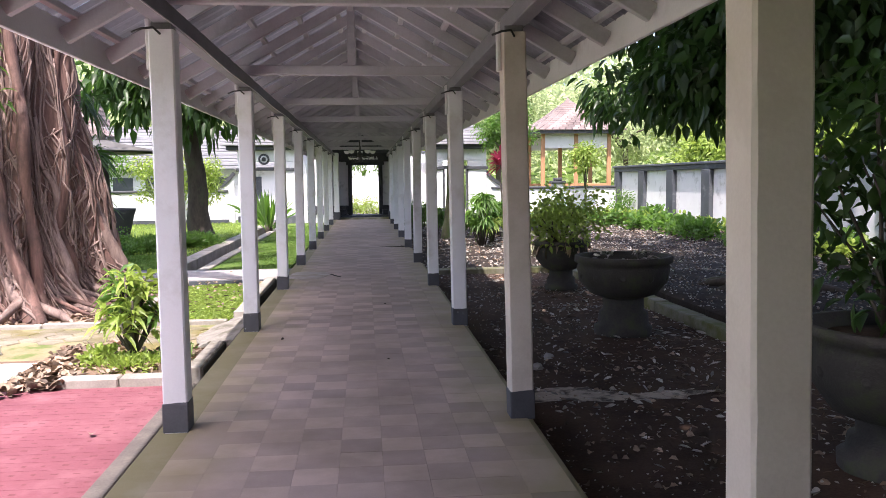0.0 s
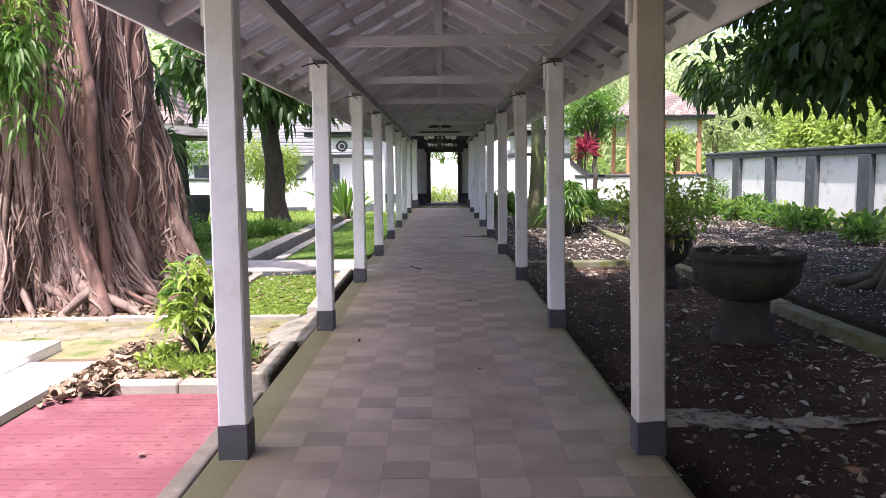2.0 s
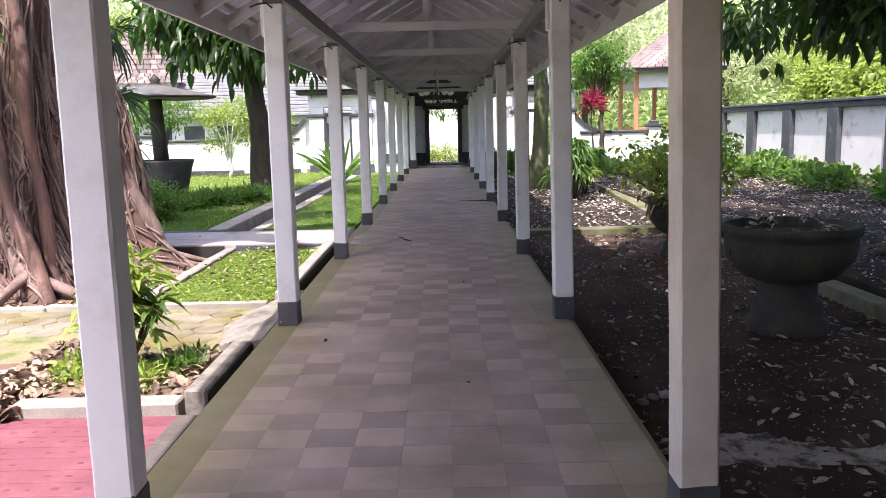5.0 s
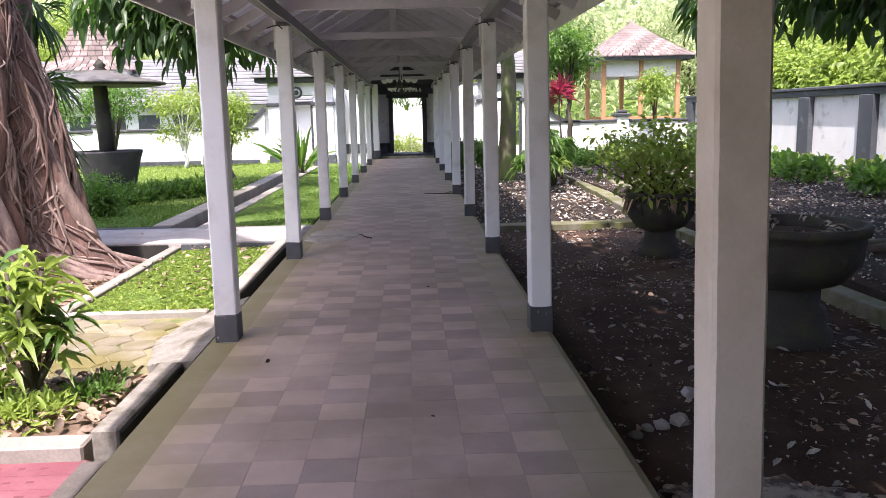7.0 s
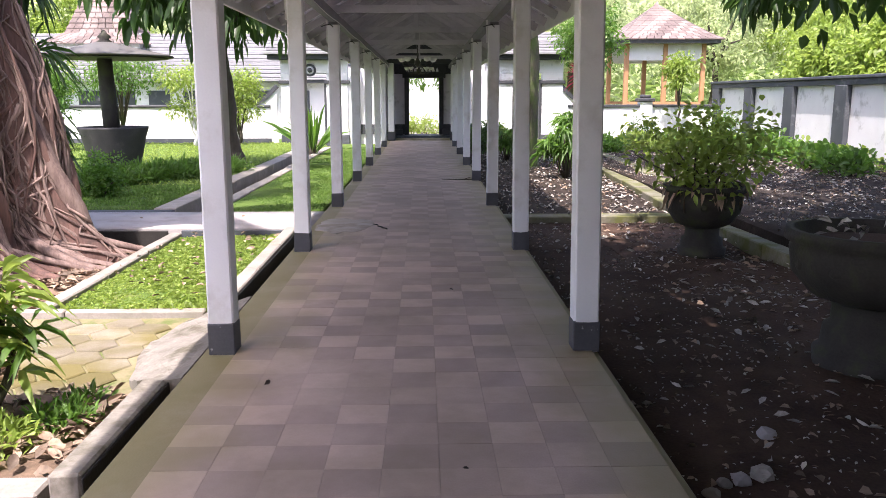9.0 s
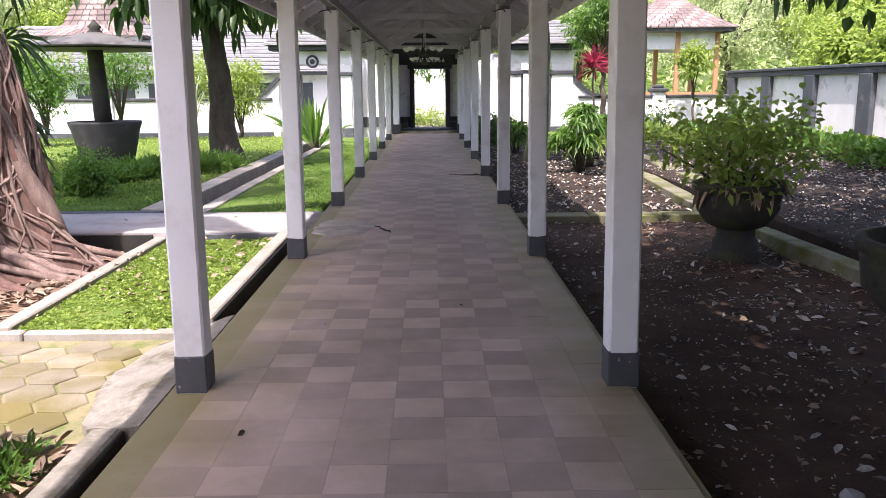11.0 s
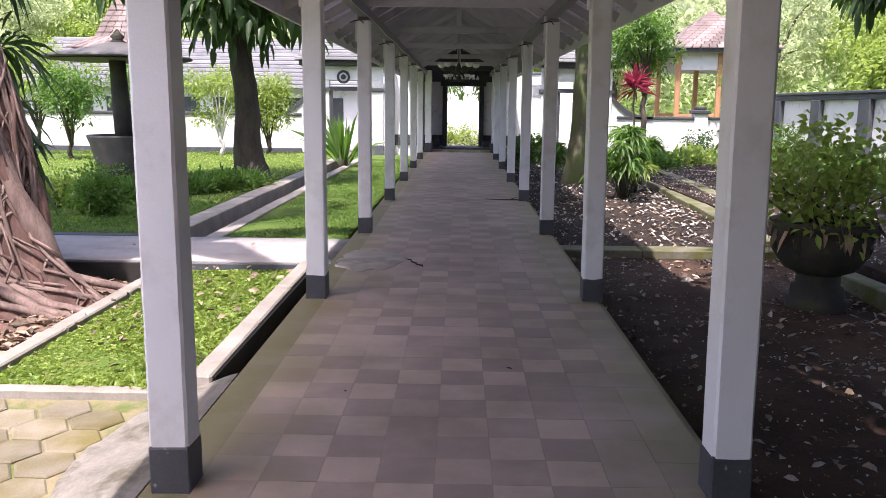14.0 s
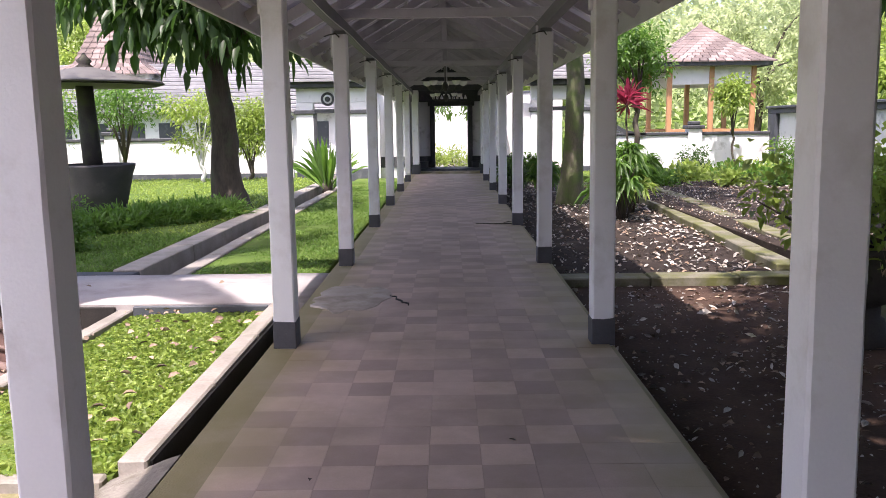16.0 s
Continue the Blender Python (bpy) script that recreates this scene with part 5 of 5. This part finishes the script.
# ---- houses beyond the west wall ----
tw = thing("shrine_house", "white house with tall stepped red tile roof", "house", (-13.9, 42.0, -0.26))
part("wall", box(-1.9, 1.9, -1.9, 1.9, -0.2, 4.0, 0.02), WALLWHITE, tw)
hip_courses(tw, 2.2, 1.45, 3.95, 4.4, 3, TERRACOTTA)
hip_courses(tw, 1.4, 0.55, 4.4, 6.5, 9, TERRACOTTA)
part("roof_cap", box(-0.56, 0.56, -0.56, 0.56, 6.5, 6.75, 0.05), TERRACOTTA, tw)
hs = thing("house", "long white house with pale grey tiled roof", "house", (-10.5, 39.0, -0.26))
part("wall", box(-7.0, 6.5, -0.1, 5.0, -0.2, 2.35, 0.02), WALLWHITE, hs)
for k in range(9):
    x = -6.2 + k * 1.45
    w = part("window", box(x - 0.45, x + 0.45, -0.13, -0.103, 0.95, 2.0, 0.01), WALLGREY, hs, "grey shuttered window")
    part("window_frame", box(x - 0.5, x + 0.5, -0.16, -0.132, 0.88, 0.945, 0.005), WALLWHITE, w)
for k in range(13):
    z = 2.36 + k * 0.165
    part("tile_course", box(-7.6 + k * 0.05, 7.1 - k * 0.05, -0.7 + k * 0.25, -0.4 + k * 0.25, z, z + 0.14, 0.02), GREYTILE, hs, "course of pale grey tiles")
part("gable", box(-7.0, 6.5, 2.2, 4.9, 2.35, 4.3, 0.02), WALLWHITE, hs)

# ---- woods behind ----
rr = random.Random(77)
spots = [(-26, 50, 9, 5), (-19, 53, 8, 5), (-11, 50, 7, 4.2), (-4, 52, 7.5, 4.5), (3, 50, 7, 4.2), (9, 54, 9, 5), (16, 49, 8.5, 5), (22, 46, 8, 4.8), (19, 40, 6, 3.2), (16.5, 35, 4.6, 2.6), (15.5, 30, 4.4, 2.6), (15.2, 25.5, 4.4, 2.6), (16, 20, 5, 3), (28, 38, 8, 5), (-30, 40, 8, 5), (-24, 33, 6, 3.5), (-22, 24, 7, 4)]
for k, (x, y, h, r) in enumerate(spots):
    near = 13 < x < 20 and y < 41
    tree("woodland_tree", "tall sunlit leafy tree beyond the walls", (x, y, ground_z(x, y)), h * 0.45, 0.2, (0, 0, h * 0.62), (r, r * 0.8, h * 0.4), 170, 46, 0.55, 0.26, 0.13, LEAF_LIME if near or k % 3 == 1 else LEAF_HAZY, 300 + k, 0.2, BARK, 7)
base = []
rs = np.random.default_rng(9)
for k in range(52000):
    x = rs.uniform(-75, 75)
    y = rs.uniform(56, 125)
    base.append((x, y, ground_z(x, y) + rs.random() ** 1.5 * 7.0))
way = rs.normal(size=(52000, 3)) + (0, -0.5, 0.2)
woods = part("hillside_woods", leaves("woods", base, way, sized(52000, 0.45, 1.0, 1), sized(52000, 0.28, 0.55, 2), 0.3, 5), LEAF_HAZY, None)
tagged(woods, "pale green wooded hillside with haze in its colour", "woods", "", "stuff")

# ---- grass, litter and loose leaves ----
def scatter(name, label, category, n, area, z, l, w, material, seed, flat=0.15, keep=None, rough=0.0):
    r = np.random.default_rng(seed)
    x, y = r.uniform(area[0], area[1], n), r.uniform(area[2], area[3], n)
    if keep is not None:
        k = keep(x, y)
        x, y = x[k], y[k]
    n = len(x)
    a = r.random(n) * math.tau
    base = np.stack([x, y, [z + rough * noise.noise((float(p), float(q), 3.0)) for p, q in zip(x, y)] + r.random(n) * 0.012], 1)
    way = np.stack([np.cos(a), np.sin(a), r.uniform(0, flat, n)], 1)
    ob = part(name, leaves(name, base, way, sized(n, *l, seed), sized(n, *w, seed + 1), r.uniform(-0.1, 0.2), seed, 0.3), material, None)
    return tagged(ob, label, category, "", "stuff")


def blades(name, label, n, area, z, l, w, material, seed):
    r = np.random.default_rng(seed)
    base = np.stack([r.uniform(area[0], area[1], n), r.uniform(area[2], area[3], n), np.full(n, z)], 1)
    way = r.normal(size=(n, 3)) * (0.6, 0.6, 0.1) + (0, 0, 0.9)
    ob = part(name, leaves(name, base, way, sized(n, *l, seed), sized(n, *w, seed + 1), 0.5, seed), material, None)
    return tagged(ob, label, "grass", "", "stuff")


blades("ground_cover", "weedy green ground cover in the kerbed patch", 9000, (-2.7, -1.54, 10.24, 13.5), -0.13, (0.04, 0.1), (0.02, 0.045), LEAF_LIME, 400)
blades("ground_cover_dark", "darker weeds among the ground cover", 5000, (-2.7, -1.54, 10.4, 13.5), -0.13, (0.03, 0.08), (0.015, 0.035), LEAF_GRASS, 401)
blades("grass", "short lawn grass beside the walkway", 16000, (-2.78, -1.32, 15.2, 30.0), -0.11, (0.04, 0.1), (0.008, 0.02), LEAF_GRASS, 402)
blades("grass", "short lawn grass by the path", 12000, (-8.0, -3.7, 15.3, 18.5), -0.07, (0.04, 0.1), (0.008, 0.02), LEAF_GRASS, 403)
blades("grass", "sunlit lawn grass further off", 14000, (-14.0, -3.7, 18.5, 32.0), -0.07, (0.06, 0.14), (0.015, 0.035), LEAF_LIME, 404)
blades("grass", "sunlit weeds before the garden wall", 9000, (4.3, 10.5, 28.4, 33.3), -0.05, (0.08, 0.22), (0.02, 0.05), LEAF_LIME, 405)
SOILBED = (1.2, 4.0, 3.0, 14.9)
scatter("leaf_litter", "pale dry leaves scattered on dark soil", "leaf litter", 380, SOILBED, -0.193, (0.06, 0.14), (0.02, 0.045), LEAF_PALE, 410, 0.25, None, 0.05)
scatter("leaf_litter", "small bits of litter on dark soil", "leaf litter", 2600, SOILBED, -0.195, (0.012, 0.045), (0.006, 0.02), LEAF_PALE, 411, 0.3, None, 0.05)
scatter("leaf_litter", "brown fallen leaves on dark soil", "leaf litter", 700, SOILBED, -0.193, (0.04, 0.11), (0.02, 0.05), LEAF_DRY, 412, 0.25, None, 0.05)
scatter("leaf_litter", "dark rotting twigs and crumbs on the soil", "leaf litter", 1600, SOILBED, -0.194, (0.02, 0.09), (0.006, 0.014), BROWN_SOIL, 420, 0.2, None, 0.05)
BED = (4.1, 10.5, 5.0, 28.5)
scatter("leaf_litter", "thick pale leaf litter on the raised bed", "leaf litter", 9000, BED, -0.033, (0.03, 0.11), (0.012, 0.04), LEAF_PALE, 413, 0.4, None, 0.08)
scatter("leaf_litter", "brown leaf litter on the raised bed", "leaf litter", 5200, BED, -0.033, (0.03, 0.1), (0.015, 0.045), LEAF_DRY, 414, 0.4, None, 0.08)
scatter("leaf_litter", "pale leaf litter behind the crossing kerb", "leaf litter", 2000, (1.2, 4.0, 15.4, 30.0), -0.164, (0.03, 0.11), (0.015, 0.045), LEAF_PALE, 415, 0.4, None, 0.05)
scatter("leaf_litter", "brown leaf litter behind the crossing kerb", "leaf litter", 900, (1.2, 4.0, 15.4, 30.0), -0.164, (0.03, 0.11), (0.015, 0.045), LEAF_DRY, 421, 0.4, None, 0.05)
scatter("leaf_litter", "dry leaves round the banyan roots", "leaf litter", 2600, (-8.5, -2.9, 10.25, 13.1), -0.165, (0.05, 0.13), (0.03, 0.06), LEAF_DRY, 416, 0.3, None, 0.08)
scatter("leaf_litter", "heap of dry brown leaves by the slabs", "leaf litter", 420, (-2.93, -2.38, 7.2, 8.9), -0.155, (0.07, 0.16), (0.04, 0.08), LEAF_DRY, 417, 0.7)
scatter("leaf_litter", "dry leaves spilling onto the mat", "leaf litter", 70, (-2.86, -2.4, 6.85, 7.25), -0.15, (0.07, 0.17), (0.04, 0.08), LEAF_DRY, 422, 0.6, lambda x, y: (y - 6.85) > 0.7 * (x + 2.86))
scatter("leaf_litter", "dry leaves in the planting bed", "leaf litter", 200, (-2.43, -1.47, 7.4, 8.4), -0.1, (0.05, 0.12), (0.03, 0.06), LEAF_DRY, 418, 0.4)
scatter("leaf_litter", "a few dry leaves on the grass patch", "leaf litter", 90, (-2.7, -1.55, 10.3, 13.5), -0.06, (0.04, 0.1), (0.025, 0.05), LEAF_DRY, 419, 0.4)

# loose stones on the soil beside the walkway
for k, (x, y, r) in enumerate(((1.44, 7.42, 0.035), (1.52, 7.44, 0.045), (1.63, 7.48, 0.055), (1.84, 7.93, 0.05), (1.35, 7.33, 0.04))):
    bm = bmesh.new()
    bmesh.ops.create_icosphere(bm, subdivisions=2, radius=r)
    for v in bm.verts:
        v.co *= 1 + 0.35 * noise.noise(v.co * 30 + Vector((k * 3.0, 0, 0)))
        v.co.z *= 0.65
    st = part("stone", bm, PATHWAY if k % 2 else CONCRETE, None)
    st.location = (x, y, soil_z(x, y) + r * 0.35)
    tagged(st, "small pale loose stone on dark soil", "stone", "loose stones by the walkway")

# curled leaves lying singly on mat, path and floor
def single_leaf(x, y, z, l, m, seed, label):
    r = random.Random(seed)
    a = r.uniform(0, math.tau)
    ob = part("fallen_leaf", leaves("fallen_leaf", [(0, 0, 0.006)], [(math.cos(a), math.sin(a), 0.1)], l, l * 0.5, -0.1, seed, 0.35), m, None)
    ob.location = (x, y, z)
    return tagged(ob, label, "leaf")


for k, (x, y, z, l) in enumerate(((-1.75, 5.9, -0.152, 0.1), (-2.3, 4.9, -0.152, 0.16), (-2.6, 5.6, -0.152, 0.08), (-0.72, 8.2, 0.0, 0.05), (-3.4, 14.3, -0.02, 0.06), (-2.2, 14.4, -0.02, 0.07), (-0.55, 9.9, 0.0, 0.04), (0.35, 10.3, 0.0, 0.035), (0.3, 7.2, 0.0, 0.03))):
    single_leaf(x, y, z, l, LEAF_DRY if k not in (3, 6, 7, 8) else BARK, 500 + k, "single dry curled leaf on the paving")

# dry twig lying across the walkway's edge
twig = thing("twig", "thin dark dry twig lying on the floor", "twig", (0.9, 18.8, 0.0))
part("stick", tube([(-0.45, 0.1, 0.008), (-0.2, 0.02, 0.012), (0.05, 0.05, 0.01), (0.24, -0.05, 0.012)], [0.004, 0.008, 0.011, 0.006], 6), BARK, twig)
part("side_shoot", tube([(-0.05, 0.04, 0.012), (0.05, 0.16, 0.03), (0.16, 0.2, 0.016)], [0.006, 0.005, 0.003], 5), BARK, twig)

# dark crack in the floor cement
PATCHCEM = mat("grey patched cement", (0.33, 0.285, 0.245), (0.44, 0.39, 0.345), 4, 0.75, 0.3, 80, stain=(0.24, 0.2, 0.15), stain_scale=3, stain_at=(0.45, 0.65))
crk = thing("repair_patch", "irregular cracked cement repair in the floor", "cement patch", (-0.8, 13.6, -0.01))
bm = bmesh.new()
ring = [bm.verts.new((math.cos(a) * 0.34 * (1 + 0.5 * noise.noise((math.cos(a) * 2, math.sin(a) * 2, 5))), math.sin(a) * 0.5 * (1 + 0.6 * noise.noise((math.cos(a) * 2, math.sin(a) * 2, 8))), 0.014)) for a in np.linspace(0, math.tau, 40, endpoint=False)]
low = [bm.verts.new((v.co.x * 1.02, v.co.y * 1.02, 0.0)) for v in ring]
bm.faces.new(ring)
for i in range(40):
    bm.faces.new((low[i], low[(i + 1) % 40], ring[(i + 1) % 40], ring[i]))
part("patch", bm, PATCHCEM, crk)
pts = [(0.5 - 0.02 * k + 0.02 * math.sin(k * 2.1), -0.35 + 0.05 * k + 0.03 * math.sin(k * 1.3), 0.014) for k in range(10)]
part("crack", tube(pts, [0.004, 0.008, 0.01, 0.007, 0.01, 0.008, 0.006, 0.009, 0.006, 0.003], 5), BLACKGAP, crk)

# ---- hexagonal pavers ----
hexbase = bpy.data.objects["pavement_base"]
bm = bmesh.new()
hr = 0.148
lowr = [bm.verts.new((math.cos(k * math.pi / 3) * hr, math.sin(k * math.pi / 3) * hr, -0.03)) for k in range(6)]
midr = [bm.verts.new((math.cos(k * math.pi / 3) * hr, math.sin(k * math.pi / 3) * hr, 0.005)) for k in range(6)]
topr = [bm.verts.new((math.cos(k * math.pi / 3) * (hr - 0.012), math.sin(k * math.pi / 3) * (hr - 0.01), 0.012)) for k in range(6)]
for a, b in ((lowr, midr), (midr, topr)):
    for k in range(6):
        bm.faces.new((a[k], a[(k + 1) % 6], b[(k + 1) % 6], b[k]))
bm.faces.new(topr)
hexmesh = bpy.data.meshes.new("paver")
bm.to_mesh(hexmesh)
bm.free()
hexmesh.materials.append(HEXPAVER)
rr = random.Random(3)
dx, dy = hr * 1.5 + 0.012, hr * math.sqrt(3) + 0.014
for i in range(30):
    for j in range(8):
        x, y = -1.86 - i * dx, 8.5 + (j + 0.5 * (i % 2)) * dy
        if y < 10.1 and x > -8.6 and (y > 9.2 or x > -2.5):
            ob = part("paver", hexmesh, None, hexbase)
            ob.matrix_basis = pose(x, y, -0.17 + rr.uniform(-0.003, 0.003), rr.uniform(-1.2, 1.2), rr.uniform(-1.2, 1.2), rr.uniform(-2, 2))

# ---- floor tiles ----
floor_ob = bpy.data.objects["floor"]
TS = 0.235
bm = box(-TS / 2 + 0.0006, TS / 2 - 0.0006, -TS / 2 + 0.0006, TS / 2 - 0.0006, -0.01, 0.0)
tile_meshes = []
for m in (TILE_LIGHT, TILE_DARK):
    me = bpy.data.meshes.new("tile")
    bm.to_mesh(me)
    me.materials.append(m)
    tile_meshes.append(me)
bm.free()
rest = {0: [], 1: []}
for j in range(-16, 137):
    y = j * TS + 0.05
    for i in range(9):
        x = -0.995 + (i + 0.5) * TS
        kind = (i + j) % 2
        if rr.random() < 0.12:
            kind = 1 - kind
        if 3.0 <= y <= 13.4:
            ob = part("tile", tile_meshes[kind], None, floor_ob)
            ob.matrix_basis = pose(x, y, -0.0008 + rr.uniform(-0.0006, 0.0008), rr.uniform(-0.08, 0.08), rr.uniform(-0.08, 0.08), rr.uniform(-0.15, 0.15))
        else:
            g = 0.0004
            rest[kind].append((x - TS / 2 + g, x + TS / 2 - g, y - TS / 2 + g, y + TS / 2 - g, -0.011, -0.001 + rr.uniform(-0.0005, 0.0005)))
for kind, m in ((0, TILE_LIGHT), (1, TILE_DARK)):
    tagged(part("tile_field", joined_boxes("tile_field", rest[kind]), m, floor_ob), kind="stuff")
